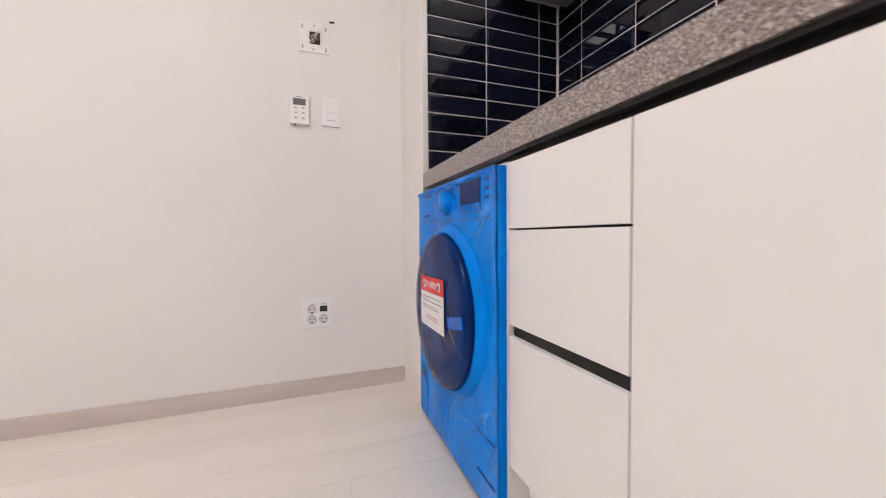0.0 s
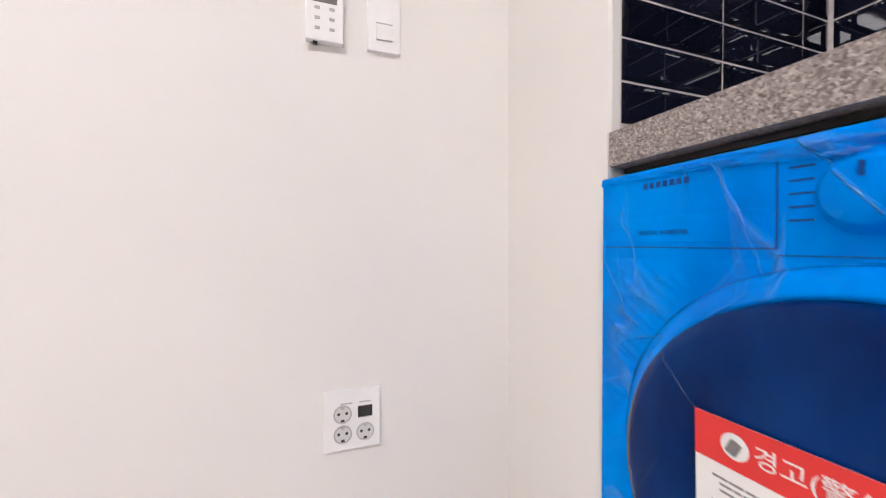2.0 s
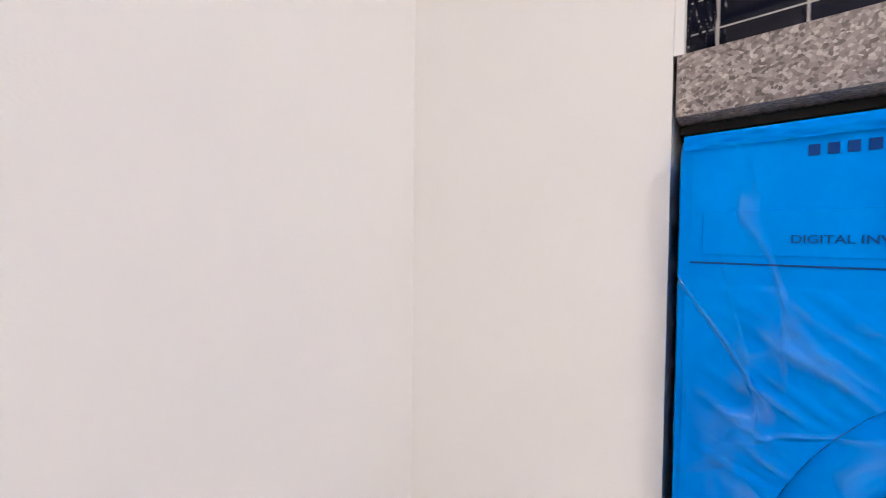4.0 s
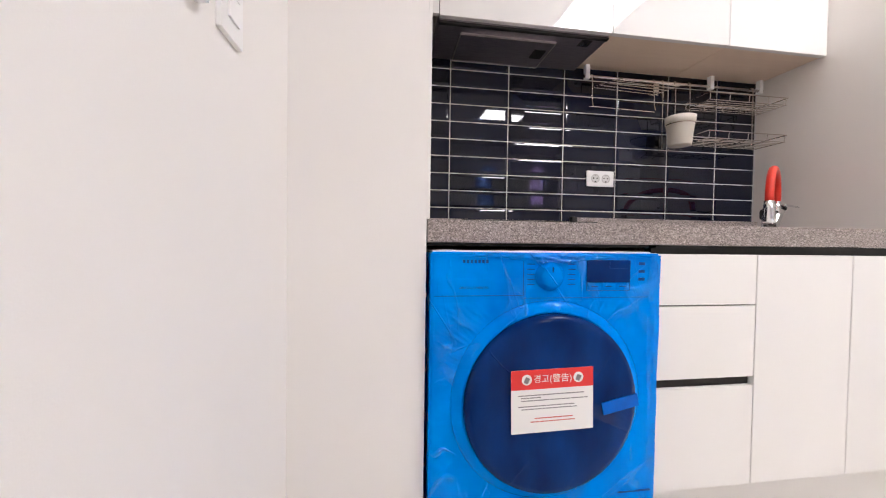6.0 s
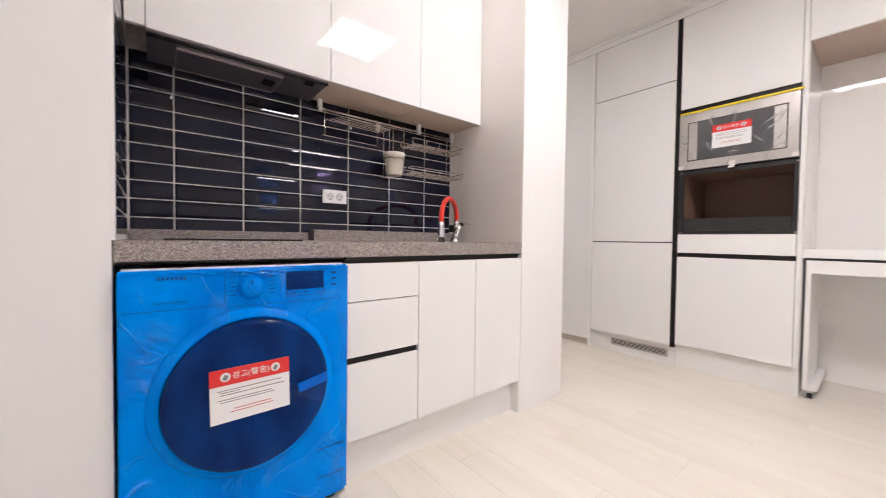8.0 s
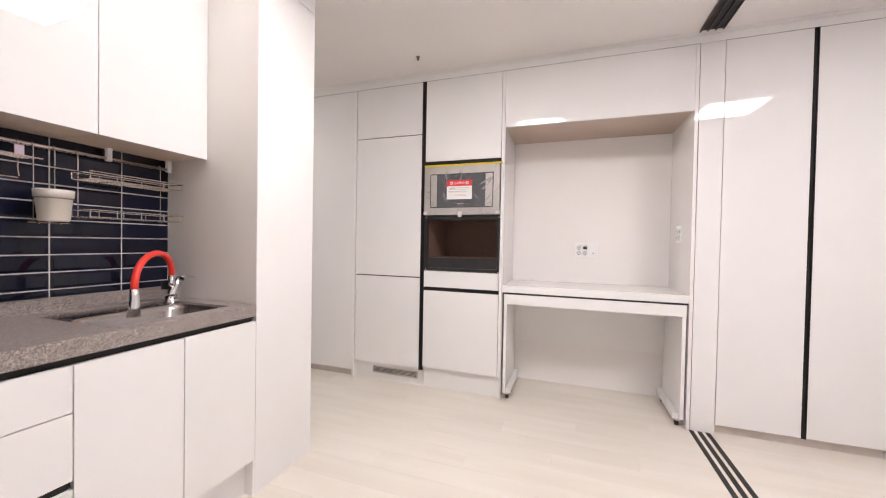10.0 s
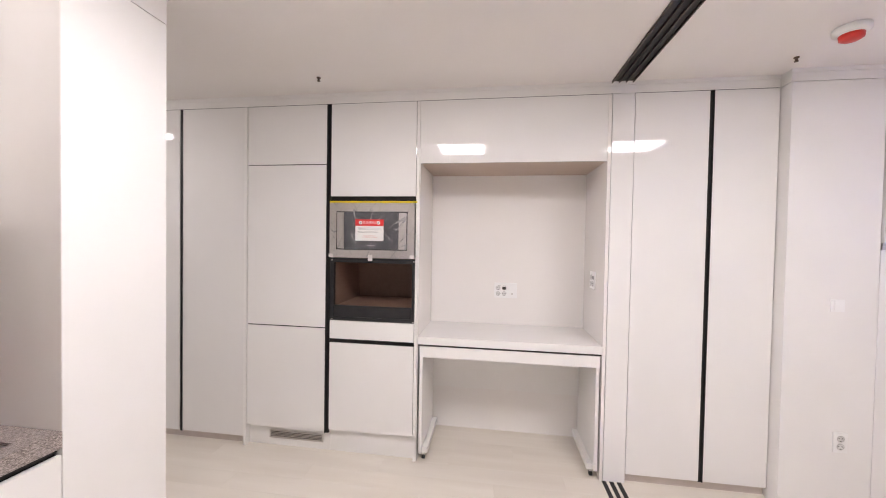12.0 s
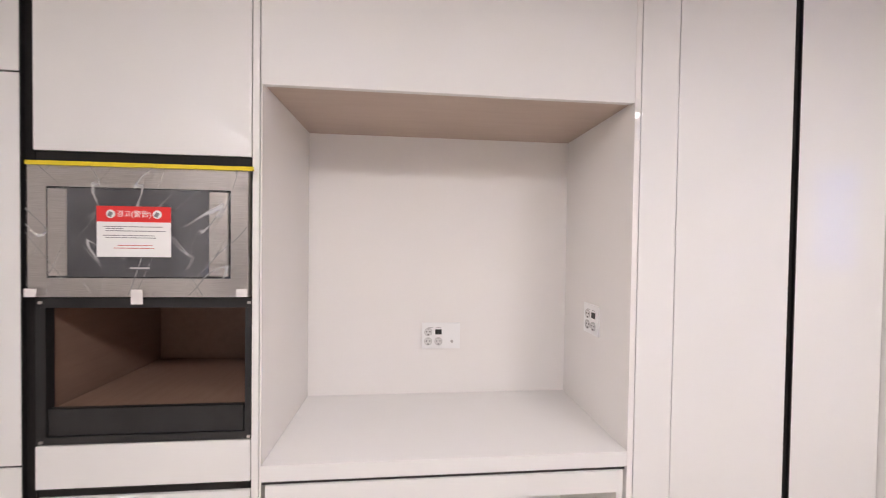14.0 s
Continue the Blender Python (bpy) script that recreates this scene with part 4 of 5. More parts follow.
part("coupling", cp, CHROME, t, "chrome hose end")
sp = bmesh.new()
put_tube(sp, [hose[-1] + Vector((0, 0, 0.008)), hose[-1] - Vector((0, 0, 0.02)), hose[-1] - Vector((0.003, 0.003, 0.055)), Vector((1.189, 0.193, CT - 0.004))], 0.0135, 20, 0.021)
part("spout_base", sp, CHROME, t, "flared chrome spout base")

# ---- upper units ----
UZ = 1.578
UY = 0.317
t = thing("trim_filler", (0.035, UY, UZ), "narrow white filler beside the upper cabinets", "filler", kind="structure")
part("panel", boxes(((0.012, UY, UZ), (0.0625, UY + 0.018, 2.436)), bev=0.001), GLOSS, t)
for x0, x1 in ((0.065, 0.6745), (0.6775, 1.1415), (1.1445, 1.5725)):
    t = thing("wall_cabinet", ((x0 + x1) / 2, 0.45, UZ), "glossy white upper kitchen cabinet with plain door", "kitchen cabinet", "upper cabinets")
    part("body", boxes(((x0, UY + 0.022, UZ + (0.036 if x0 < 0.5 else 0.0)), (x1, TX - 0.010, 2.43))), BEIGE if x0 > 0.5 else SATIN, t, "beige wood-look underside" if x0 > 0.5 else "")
    part("door", boxes(((x0, UY, UZ - 0.004), (x1, UY + 0.019, 2.425)), bev=0.0012), GLOSS, t)
# dark strips for the shade between the upper doors
single("upper_gap_shade", boxes(((0.674, UY + 0.0195, UZ), (0.678, UY + 0.0215, 2.42)), ((1.141, UY + 0.0195, UZ), (1.145, UY + 0.0215, 2.42)), ((0.062, UY + 0.0195, UZ), (0.0655, UY + 0.0215, 2.42))), DARK, kind="structure")
single("trim_under_header", boxes(((0.012, UY + 0.006, 2.4295), (1.5725, UY + 0.02, 2.4395))), SATIN, kind="structure")

t = thing("range_hood", (0.37, 0.45, UZ - 0.03), "slim dark steel range hood under the upper cabinet", "range hood")
part("canopy", boxes(((0.066, UY + 0.021, UZ - 0.012), (0.674, TX - 0.011, UZ + 0.034)), bev=0.002), HOODSTEEL, t)
part("front_lip", boxes(((0.066, UY + 0.020, UZ - 0.016), (0.674, UY + 0.034, UZ - 0.008)), bev=0.001), BLACK, t)
f_ = part("grease_filter", boxes(((0.15, 0.39, UZ - 0.018), (0.50, 0.575, UZ - 0.011)), bev=0.002), HOODSTEEL, t, "steel grease filter plate")
part("filter_edge", boxes(((0.15, 0.388, UZ - 0.020), (0.50, 0.391, UZ - 0.011)), ((0.15, 0.574, UZ - 0.020), (0.50, 0.577, UZ - 0.011)), ((0.499, 0.391, UZ - 0.020), (0.502, 0.574, UZ - 0.011)), ((0.148, 0.391, UZ - 0.020), (0.151, 0.574, UZ - 0.011))), STEEL, f_)
part("filter_latch", boxes(((0.44, 0.44, UZ - 0.022), (0.485, 0.50, UZ - 0.016)), bev=0.002), BLACK, f_)
part("switch_strip", boxes(((0.585, 0.36, UZ - 0.0145), (0.625, 0.40, UZ - 0.011))), BLACK, t)
for k in range(2):
    part("push_button", boxes(((0.590 + k * 0.018, 0.366, UZ - 0.0175), (0.602 + k * 0.018, 0.394, UZ - 0.0145)), bev=0.001), GLASSBLACK, t)

# ---- rail with hanging racks ----
RZ, RY = 1.532, 0.553
t = thing("hanging_rail", (1.13, RY, RZ), "chrome kitchen rail with brackets under the cabinets", "kitchen rail")
part("rod", tubes([(0.70, RY, RZ), (1.565, RY, RZ)], r=0.0065, seg=12), WIRE, t)
for x in (0.715, 1.30, 1.55):
    part("bracket", boxes(((x - 0.009, RY - 0.010, RZ - 0.012), (x + 0.009, RY + 0.010, UZ - 0.0005)), bev=0.002), PLASTIC, t, "white plastic rail bracket")


def hook(x):
    return [(x, RY + 0.008, RZ - 0.008), (x, RY + 0.009, RZ + 0.006), (x, RY, RZ + 0.0095), (x, RY - 0.010, RZ + 0.004), (x, RY - 0.011, RZ - 0.03)]


t = thing("lid_rack", (0.87, RY, 1.45), "small chrome wire rack hanging from the rail", "wire rack")
for x in (0.735, 1.02):
    part("side_wire", tubes(hook(x) + [(x, RY - 0.011, 1.43), (x, RY - 0.02, 1.405)], r=0.0021), WIRE, t)
for k in range(5):
    part("tray_wire", tubes([(0.74 + 0.012 * k, RY - 0.014 - 0.028 * k, 1.482 - 0.002 * k), (1.035, RY - 0.014 - 0.028 * k, 1.472 - 0.002 * k)], r=0.0021), WIRE, t)
for run in ([(0.735, RY - 0.012, 1.484), (0.79, RY - 0.13, 1.474)], [(1.02, RY - 0.012, 1.474), (1.035, RY - 0.13, 1.464)], [(0.72, RY - 0.013, 1.405), (1.02, RY - 0.013, 1.40)]):
    part("cross_wire", tubes(run, r=0.0021), WIRE, t)
part("joint_clip", boxes(((1.008, RY - 0.02, 1.478), (1.034, RY + 0.012, 1.52)), bev=0.002), WIRE, t)
t = thing("cutlery_cup", (1.090, RY - 0.045, 1.25), "cream plastic cutlery cup in a wire holder", "utensil holder")
part("cup", lathe([(0.0005, 0.0), (0.041, 0.0), (0.043, 0.004), (0.051, 0.090), (0.0545, 0.091), (0.056, 0.117), (0.052, 0.118), (0.049, 0.115), (0.039, 0.008), (0.0005, 0.006)], pose(1.090, RY - 0.075, 1.245), 40, False), CREAM, t)
ringp = [(1.090 + 0.0535 * math.cos(k * math.tau / 24), RY - 0.075 + 0.0535 * math.sin(k * math.tau / 24), 1.330) for k in range(25)]
part("holder", tubes(ringp, hook(1.060) + [(1.060, RY - 0.011, 1.245), (1.060, RY - 0.05, 1.236)], hook(1.120) + [(1.120, RY - 0.011, 1.245), (1.120, RY - 0.05, 1.236)], [(1.045, RY - 0.012, 1.240), (1.165, RY - 0.012, 1.240)], r=0.0021), WIRE, t)
t = thing("wire_shelf", (1.36, RY - 0.08, 1.30), "two-tier chrome wire shelf hanging from the rail", "wire shelf")
for x in (1.19, 1.505):
    part("side_wire", tubes(hook(x) + [(x, RY - 0.011, 1.27), (x, RY - 0.02, 1.262)], r=0.0024), WIRE, t)
for z in (1.42, 1.268):
    runs = [[(1.17, RY - 0.012 - 0.0198 * k, z), (1.528, RY - 0.012 - 0.0198 * k, z)] for k in range(7)]
    rail_ = [(1.165, RY - 0.012, z + 0.028), (1.165, RY - 0.135, z + 0.028), (1.530, RY - 0.135, z + 0.028), (1.530, RY - 0.012, z + 0.028), (1.165, RY - 0.012, z + 0.028)]
    cross = [[(x, RY - 0.012, z + 0.028), (x, RY - 0.014, z), (x, RY - 0.132, z), (x, RY - 0.135, z + 0.028)] for x in (1.17, 1.26, 1.35, 1.44, 1.524)]
    tray = part("tray_rail", tubes(rail_, r=0.0021), WIRE, t)
    for run in runs + cross:
        part("tray_wire", tubes(run, r=0.0018), WIRE, tray)


# ---- built-in wall, seen from the room: y runs from the corridor to the room's end ----
def front(name, y0, y1, z0, z1, parent, mat_=GLOSS, x=FX, label=""):
    return part(name, boxes(((x, y0, z0), (x + 0.02, y1, z1)), bev=0.0012), mat_, parent, label)


def closet(ys, handle, label, z0=0.06):
    a, b = ys
    t = thing("closet", (3.3, (a + b) / 2, 0), label, "closet", "built-in closets")
    part("body", boxes(((FX + 0.024, a, 0.058), (3.60, b, TOP))), SATIN, t)
    part("plinth", boxes(((FX + 0.03, a, 0), (FX + 0.045, b, 0.058))), SKIRT, t, "beige recessed plinth")
    part("shadow_gap", boxes(((FX + 0.012, a - 0.003, 0.06), (FX + 0.0235, a + 0.004, TOP)), ((FX + 0.012, b - 0.004, 0.06), (FX + 0.0235, b + 0.003, TOP))), DARK, t)
    h0, h1 = handle
    front("door", a + 0.002, h0, z0, TOP, t)
    front("door", h1, b - 0.002, z0, TOP, t)
    part("handle", boxes(((FX + 0.004, h0 + 0.001, z0 - 0.006), (FX + 0.022, h1 - 0.001, TOP + 0.002)), ((FX - 0.004, h0 + 0.001, z0 - 0.006), (FX + 0.004, h0 + 0.006, TOP + 0.002))), BLACK, t, "full-height black grip profile")
    return t


closet((0.424, 1.48), (0.938, 0.964), "tall glossy white closet with black grip profile")
closet((1.482, 2.54), (1.99, 2.016), "tall glossy white closet with black grip profile")
closet((-3.083, -2.264), (-2.722, -2.697), "tall glossy white two-door closet with black grip")
single("side_panel", boxes(((FX - 0.012, 0.402, 0), (3.60, 0.422, TOP)), bev=0.001), SATIN, "white full-height panel between the closet and fridge", "panel", at=(FX, 0.412, 0))

t = thing("fridge_cabinet", (3.3, 0.09, 0), "glossy white panelled built-in fridge with black grip", "fridge")
part("body", boxes(((FX + 0.024, -0.24, 0.15), (3.60, 0.40, TOP))), SATIN, t)
front("door", -0.211, 0.399, 2.0755, TOP, t)
front("door", -0.211, 0.399, 0.9075, 2.0695, t)
front("door", -0.211, 0.399, 0.152, 0.8995, t)
for z0, z1 in ((0.8985, 0.9085), (2.0685, 2.0765)):
    part("shadow_gap", boxes(((FX + 0.006, -0.2105, z0), (FX + 0.023, 0.3985, z1))), DARK, t)
part("handle", boxes(((FX + 0.006, -0.240, 0.14), (FX + 0.022, -0.212, TOP + 0.002)), ((FX - 0.005, -0.216, 0.14), (FX + 0.006, -0.212, TOP + 0.002))), BLACK, t, "full-height black grip profile")
part("plinth", boxes(((FX + 0.035, -0.24, 0), (FX + 0.05, 0.40, 0.149))), SATIN, t)
v_ = part("vent_grille", boxes(((FX + 0.030, -0.19, 0.052), (FX + 0.035, 0.235, 0.112)), bev=0.001), STEEL, t, "grey metal vent grille")
part("vent_opening", boxes(((FX + 0.0285, -0.178, 0.062), (FX + 0.030, 0.223, 0.102))), DARK, v_)
for k in range(4):
    part("slat", boxes(((FX + 0.024, -0.178, 0.064 + k * 0.0102), (FX + 0.0285, 0.223, 0.0685 + k * 0.0102))), STEEL, v_)

# appliance tower
ya, yb = -0.861, -0.242
t = thing("appliance_tower", (3.3, -0.55, 0), "tall white tower unit with open brown niche", "kitchen cabinet")
part("body", boxes(((FX + 0.024, ya, 1.83), (3.60, yb, TOP)), ((FX + 0.024, ya, 0.165), (3.60, yb, 0.955))), SATIN, t)
part("door", boxes(((FX - 0.001, ya + 0.002, 1.846), (FX + 0.019, yb - 0.002, TOP)), bev=0.0012), GLOSS, t, "glossy white top door")
front("drawer_front", ya + 0.002, yb - 0.002, 0.832, 0.962, t)
front("door", ya + 0.002, yb - 0.002, 0.172, 0.802, t)
part("finger_groove", boxes(((FX + 0.010, ya + 0.002, 0.802), (FX + 0.024, yb - 0.002, 0.832)), ((FX + 0.001, ya + 0.002, 0.824), (FX + 0.010, yb - 0.002, 0.8285))), BLACK, t, "dark recessed grip profile")
part("shadow_gap", boxes(((FX + 0.008, ya + 0.002, 1.808), (FX + 0.026, yb - 0.002, 1.846))), BLACK, t)
part("plinth", boxes(((FX + 0.035, ya, 0), (FX + 0.05, yb, 0.164))), SATIN, t)
nz0, nz1 = 0.965, 1.408
part("niche_frame", boxes(((FX + 0.002, ya + 0.002, nz1 - 0.030), (FX + 0.03, yb - 0.002, nz1)), ((FX + 0.002, ya + 0.002, nz0), (FX + 0.03, yb - 0.002, nz0 + 0.024)), ((FX + 0.002, yb - 0.030, nz0 + 0.024), (FX + 0.03, yb - 0.002, nz1 - 0.030)), ((FX + 0.002, ya + 0.002, nz0 + 0.024), (FX + 0.03, ya + 0.020, nz1 - 0.030)), bev=0.001), CHARCOAL, t, "charcoal niche frame")
for p0, p1 in (((FX + 0.03, ya, nz0), (3.54, ya + 0.016, nz1)), ((FX + 0.03, yb - 0.018, nz0), (3.54, yb, nz1)), ((3.54, ya, nz0), (3.556, yb, nz1)), ((FX + 0.03, ya + 0.016, nz1 - 0.016), (3.54, yb - 0.018, nz1)), ((FX + 0.03, ya + 0.016, nz0), (3.54, yb - 0.018, nz0 + 0.014))):
    part("niche_panel", boxes((p0, p1)), BROWN, t, "brown wood-look niche panel")
s_ = part("pull_out_shelf", boxes(((FX + 0.026, ya + 0.030, nz0 + 0.085), (3.50, yb - 0.034, nz0 + 0.103))), BROWN, t, "brown pull-out shelf")
part("shelf_front", boxes(((FX + 0.006, ya + 0.026, nz0 + 0.026), (FX + 0.026, yb - 0.032, nz0 + 0.106)), bev=0.001), CHARCOAL, s_, "charcoal shelf front")
for y in (ya + 0.008, yb - 0.016):
    for z in (nz0 + 0.008, nz1 - 0.014):
        part("screw_cover", boxes(((FX - 0.0005, y - 0.005, z - 0.004), (FX + 0.003, y + 0.005, z + 0.004)), bev=0.001), STEEL, t)
single("side_panel", boxes(((FX - 0.002, -0.883, 0), (3.60, -0.863, TOP)), bev=0.001), SATIN, "white full-height panel beside the appliance tower", "panel", at=(FX, -0.873, 0))
wall_outlet((3.37, ya + 0.0165, 1.165), 90, 0.07, 0.115, "pale single outlet inside the brown niche", ((0, 0.0),))
t = thing("power_cord", (3.3, -0.836, 1.2), "black appliance cord with plug hanging in niche", "power cord")
part("cord", tubes([(3.33, -0.840, 1.385), (3.325, -0.836, 1.33), (3.30, -0.834, 1.26), (3.29, -0.835, 1.20), (3.31, -0.836, 1.17)], r=0.004, seg=8), RUBBER, t)
part("plug", boxes(((3.285, -0.845, 1.135), (3.325, -0.822, 1.185)), bev=0.004), RUBBER, t)

# microwave
t = thing("microwave", (3.2, -0.552, 1.412), "built-in steel microwave with film and paper notice", "microwave")
MX = FX - 0.020
my = lambda f: yb - 0.004 + (ya - yb + 0.008) * f
mz0, mz1 = 1.414, 1.802
part("housing", boxes(((FX + 0.012, ya + 0.012, mz0 + 0.008), (3.45, yb - 0.012, mz1 - 0.006))), CHARCOAL, t)
part("frame", boxes(((MX, my(0), mz0), (FX + 0.012, my(0.08), mz1)), ((MX, my(0.92), mz0), (FX + 0.012, my(1), mz1)), ((MX, my(0.08), mz1 - 0.064), (FX + 0.012, my(0.92), mz1)), ((MX, my(0.08), mz0), (FX + 0.012, my(0.92), mz0 + 0.056))), STEEL, t, "brushed steel surround")
part("door_gap", boxes(((MX + 0.002, my(0.08), mz0 + 0.056), (MX + 0.014, my(0.92), mz1 - 0.064))), GLASSBLACK, t)
part("door", boxes(((MX - 0.002, my(0.175), mz0 + 0.060), (MX + 0.004, my(0.818), mz1 - 0.068)), bev=0.001), OVENGLASS, t, "smoked glass door")
part("handle_strip", boxes(((MX - 0.003, my(0.091), mz0 + 0.063), (MX + 0.004, my(0.174), mz1 - 0.071)), bev=0.001), STEEL, t)
c_ = part("control_strip", boxes(((MX - 0.003, my(0.82), mz0 + 0.063), (MX + 0.004, my(0.909), mz1 - 0.071)), bev=0.001), STEEL, t, "steel control strip with keys")
for k in range(6):
    part("key", boxes(((MX - 0.0045, my(0.828), mz0 + 0.070 + k * 0.042), (MX - 0.002, my(0.905), mz0 + 0.104 + k * 0.042)), bev=0.001), STEEL, c_)
part("maker_mark", boxes(((MX - 0.0026, my(0.455), mz0 + 0.084), (MX, my(0.545), mz0 + 0.089))), GREYLINE, t)
warning_sheet(t, plate_frame((MX - 0.0085, my(0.4825), 1.6085), 180))
film = bmesh.new()
n1, n2 = 40, 26
grid = []
for i in range(n1 + 1):
    row = []
    for j in range(n2 + 1):
        y, z = my(0.0) + (my(1.0) - my(0.0)) * i / n1, mz0 + 0.006 + (mz1 - mz0 - 0.01) * j / n2
        q = noise.ridged_multi_fractal((y * 7, z * 9, 3.3), 1.0, 2.1, 3, 1.0, 2.0)
        row.append(film.verts.new((MX - 0.0058 - 0.0006 * q, y, z)))
    grid.append(row)
for i in range(n1):
    for j in range(n2):
        f = film.faces.new((grid[i][j], grid[i + 1][j], grid[i + 1][j + 1], grid[i][j + 1]))
        f.smooth = True
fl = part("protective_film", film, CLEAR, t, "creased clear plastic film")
fl.visible_shadow = False
part("film_tape", boxes(((MX - 0.010, my(1.03), mz1 - 0.004), (MX - 0.0005, my(0.005), mz1 + 0.008))), YELLOW, t, "yellow tape along the top")
for f in (0.0, 0.47, 0.955):
    dz = 0.022 if f == 0.47 else 0.0
    part("tape_piece", boxes(((MX - 0.0115, my(f + 0.052), mz0 + 0.002 - dz), (MX - 0.0095, my(f), mz0 + 0.026 - dz * 0.1))), CLEARTAPE, t, "milky strip of tape")

# desk niche
y0, y1 = -2.106, -0.885
t = thing("desk_niche", (3.3, -1.5, 0), "white built-in niche with overhead cabinet above desk", "built-in desk")
part("side_panel", boxes(((FX, y0 - 0.020, 0), (3.60, y0, TOP)), bev=0.001), NICHEBOUNCE, t)
part("side_lining", boxes(((FX + 0.004, y1 - 0.0045, 0), (3.545, y1, 2.078))), NICHEBOUNCE, t)
part("back_panel", boxes(((3.545, y0, 0), (3.56, y1, 2.10))), NICHEBOUNCE, t)
part("overhead_body", boxes(((FX + 0.024, y0, 2.094), (3.56, y1, TOP))), SATIN, t)
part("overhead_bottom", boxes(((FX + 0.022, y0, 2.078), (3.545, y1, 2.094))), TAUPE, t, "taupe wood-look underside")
front("overhead_door", y0 + 0.001, y1 - 0.001, 2.072, TOP, t)
part("desk_top", boxes(((FX + 0.001, y0, 0.824), (3.545, y1 - 0.005, 0.876)), bev=0.0015), GLOSS, t, "white glossy fixed desk top")

part("shadow_gap", boxes(((FX + 0.010, y0 + 0.002, 0.8105), (FX + 0.03, y1 - 0.006, 0.8238))), DARK, t)
t = thing("rolling_table", (3.28, -1.5, 0), "white pull-out table on casters under the desk", "table")
ra, rb = y0 + 0.012, y1 - 0.018
part("tabletop", boxes(((FX + 0.022, ra, 0.788), (3.50, rb, 0.810)), bev=0.001), SATIN, t)
part("apron", boxes(((FX + 0.002, ra, 0.735), (FX + 0.022, rb, 0.810)), bev=0.001), GLOSS, t)
part("side", boxes(((FX + 0.006, rb - 0.022, 0.055), (3.50, rb, 0.735)), ((FX + 0.0225, rb - 0.022, 0.735), (3.50, rb, 0.7875)), bev=0.001), SATIN, t)
part("side", boxes(((FX + 0.006, ra, 0.055), (3.50, ra + 0.022, 0.735)), ((FX + 0.0225, ra, 0.735), (3.50, ra + 0.022, 0.7875)), bev=0.001), SATIN, t)
part("modesty_panel", boxes(((3.478, ra + 0.022, 0.36), (3.498, rb - 0.022, 0.787)), bev=0.001), SATIN, t)
part("foot_rail", boxes(((FX + 0.03, rb - 0.060, 0.050), (3.50, rb - 0.0225, 0.088)), bev=0.001), SATIN, t)
part("foot_rail", boxes(((FX + 0.03, ra + 0.0225, 0.050), (3.50, ra + 0.060, 0.088)), bev=0.001), SATIN, t)
for y in (ra + 0.03, rb - 0.03):
    for x in (FX + 0.05, 3.45):
        c = part("caster", boxes(((x - 0.018, y - 0.014, 0.036), (x + 0.018, y + 0.014, 0.0505)), bev=0.002), STEEL, t)
        part("wheel", lathe([(0.010, -0.011), (0.019, -0.010), (0.0195, 0.010), (0.010, 0.011)], Matrix.Translation((x, y, 0.0197)) @ pose(0, 0, 0, 90, 0, 0), 20), RUBBER, c, "black rubber wheel")

# far unit past the jog: an upper door with a round lock, a grey strip and a lower door
t = thing("utility_cabinet", (3.2, -3.85, 0), "white tall utility cabinet with round chrome lock", "cabinet")
part("body", boxes(((2.965, -4.25, 0.0), (3.60, -3.565, TOP))), SATIN, t)
part("upper_door", boxes(((2.935, -4.24, 1.575), (2.962, -3.575, TOP - 0.01)), bev=0.0015), GLOSS, t)
part("lower_door", boxes(((2.94, -4.24, 0.02), (2.962, -3.563, 1.53)), bev=0.0015), GLOSS, t)
part("grey_strip", boxes(((2.945, -4.24, 1.535), (2.960, -3.575, 1.572))), STEEL, t, "grey metal strip between doors")
k_ = part("lock", lathe([(0.030, 0), (0.030, 0.006), (0.024, 0.010), (0.0005, 0.010)], plate_frame((2.935, -3.65, 2.03), 180), 28), CHROME, t, "round chrome lock")
part("lock_key", moved(boxes(((-0.016, -0.005, 0.010), (0.016, 0.004, 0.014)), bev=0.001), plate_frame((2.935, -3.65, 2.03), 180) @ pose(0, 0, 0, 0, 0, 35)), BLACK, k_)


# ---- wall tiles: bevelled, stacked joints ----
TW, TH = 0.2445, 0.0696
tile_meshes = {}


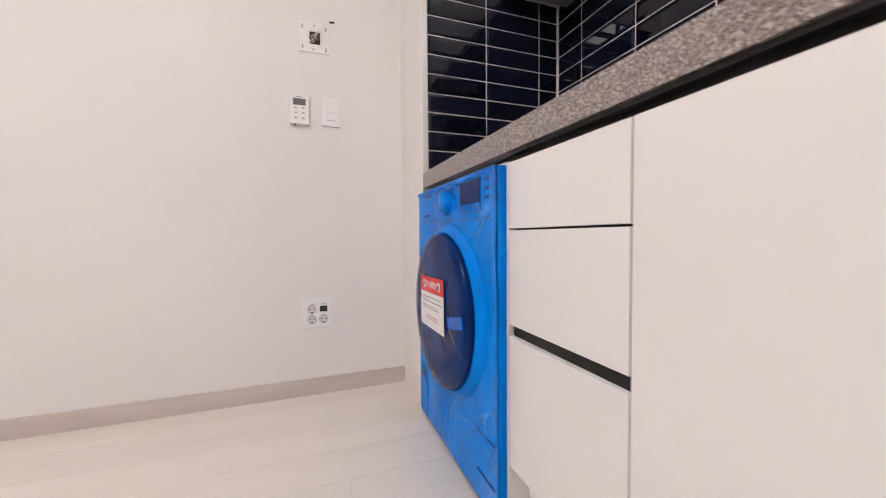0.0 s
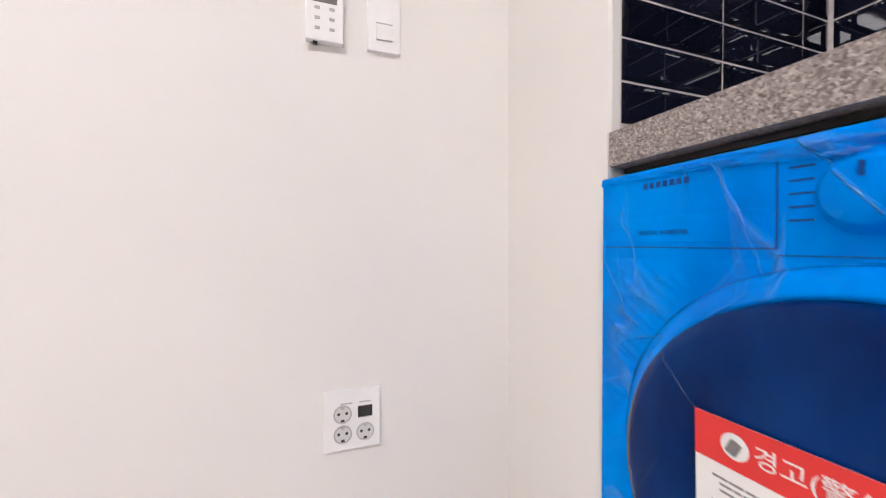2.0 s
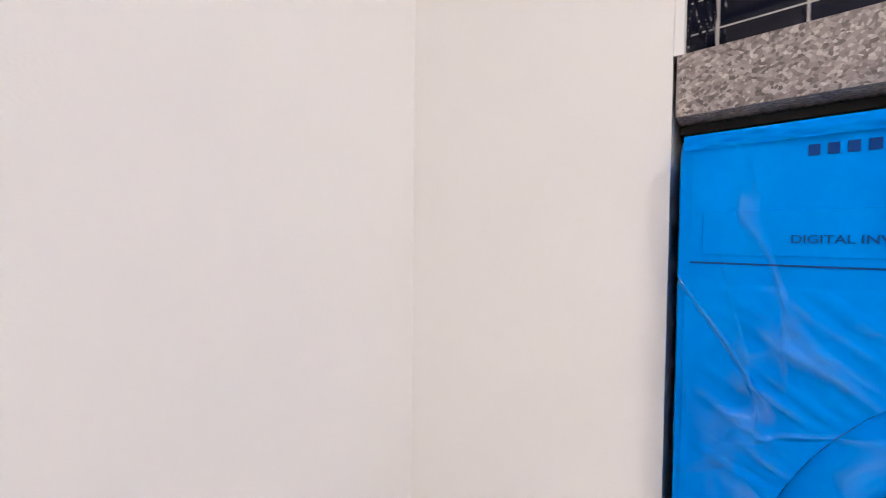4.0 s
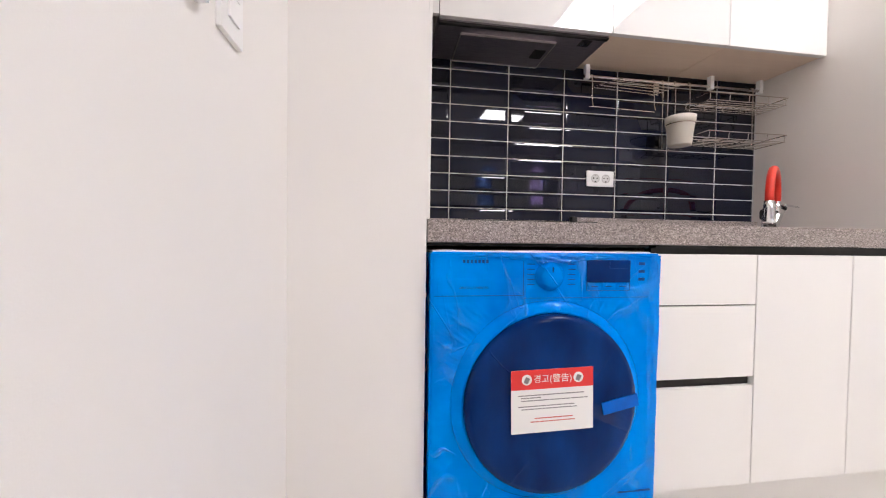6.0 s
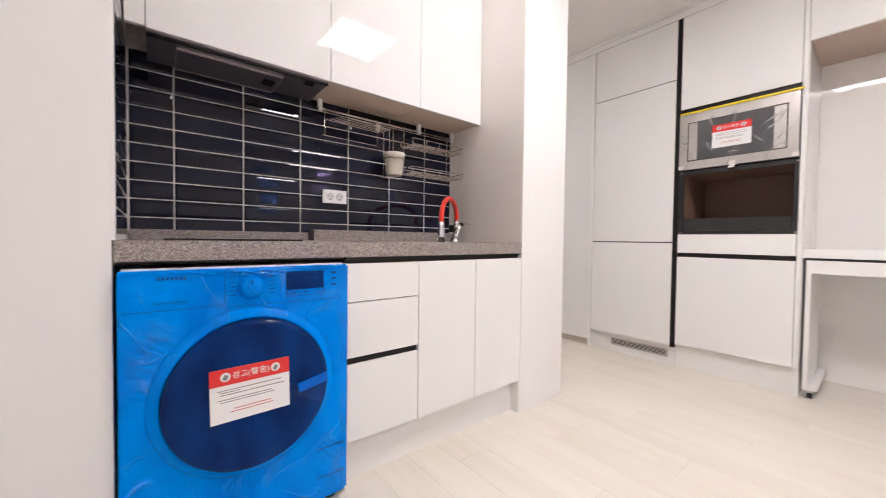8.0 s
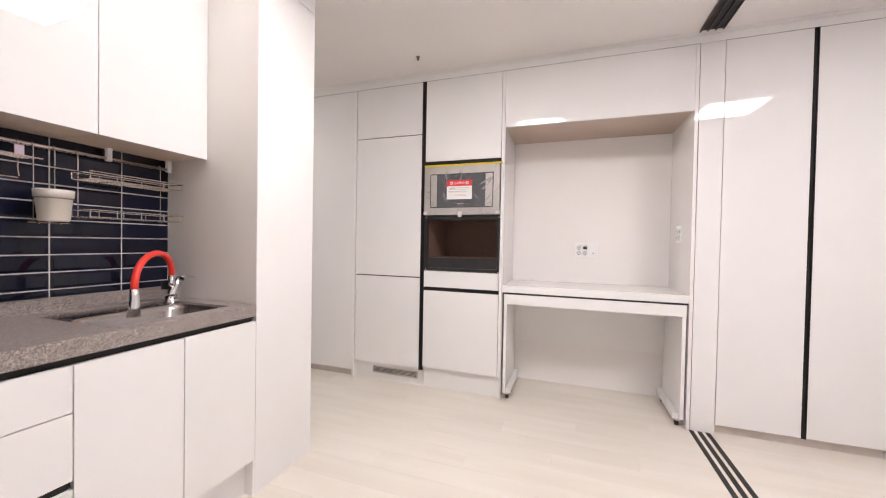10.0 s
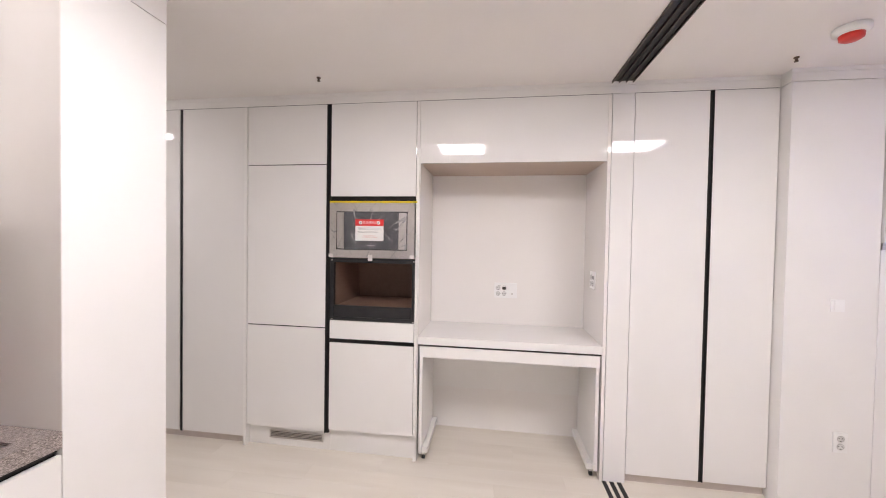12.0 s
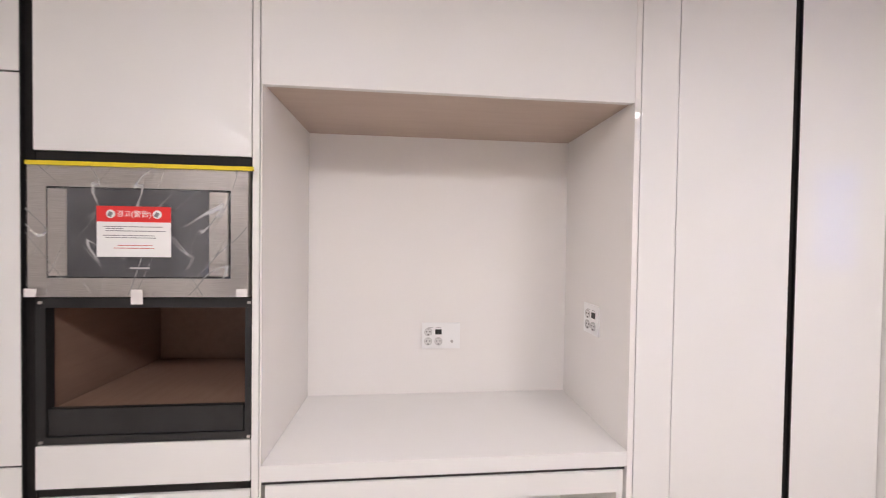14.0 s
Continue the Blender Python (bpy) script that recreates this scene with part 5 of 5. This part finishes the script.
def tile_mesh(w, h):
    key = (round(w, 4), round(h, 4))
    if key not in tile_meshes:
        bm = bmesh.new()
        b = min(0.0115, w * 0.3)
        levels_ = [(0, 0.0), (0.0003, -0.0050), (b * 0.35, -0.00586), (b * 0.7, -0.00659), (b, -0.0070)]
        rg_ = []
        for ins, y in levels_:
            rg_.append([bm.verts.new((sx * (w / 2 - ins), y, sz * (h / 2 - ins))) for sx, sz in ((-1, -1), (1, -1), (1, 1), (-1, 1))])
        for a, c in zip(rg_, rg_[1:]):
            for k in range(4):
                bm.faces.new((a[k], a[(k + 1) % 4], c[(k + 1) % 4], c[k]))
        bm.faces.new(rg_[-1])
        bmesh.ops.recalc_face_normals(bm, faces=bm.faces)
        if bm.faces[:][-1].normal.y > 0:
            bmesh.ops.reverse_faces(bm, faces=bm.faces)
        tile_meshes[key] = mesh_of("tile", bm, TILE)
    return tile_meshes[key]


def lay(edges, place, parent):
    g = 0.0040
    for row in range(-1, 9):
        z0 = 0.976 + row * TH
        for a, b in zip(edges, edges[1:]):
            ob = new("tile", tile_mesh(b - a - g, TH - g))
            ob.parent = parent
            c = (a + b) / 2
            jig = pose(0, 0, 0, random.uniform(-0.5, 0.5), 0, random.uniform(-0.35, 0.35))
            ob.matrix_local = place(c, z0 + TH / 2) @ jig


lay([0.010, 0.147, 0.391, 0.635, 0.879, 1.125, 1.370, AR - 0.001], lambda c, z: Matrix.Translation((c, TX, z)), wall_tiled)
side = bpy.data.objects["wall_tiled_side"]
lay([0.0185, 0.258, 0.498, TX - 0.0095], lambda c, z: Matrix.Translation((0.001, c, z)) @ pose(0, 0, 0, 0, 0, 90), side)

# ---- floor planks, laid along y ----
PW, PL = 0.152, 1.22
pl = boxes(((0.0004, 0.0004, -0.004), (PW - 0.0004, PL - 0.0004, 0)))
full = mesh_of("plank", pl, PLANK)
xs = XL
col = 0
while xs < 3.62:
    y = -4.6 - PL * ((col * 0.37) % 1.0)
    while y < 2.6:
        if y + PL > -4.7:
            ob = new("plank", full)
            ob.parent = floor
            ob.location = (xs, y, 0)
        y += PL
    xs += PW
    col += 1
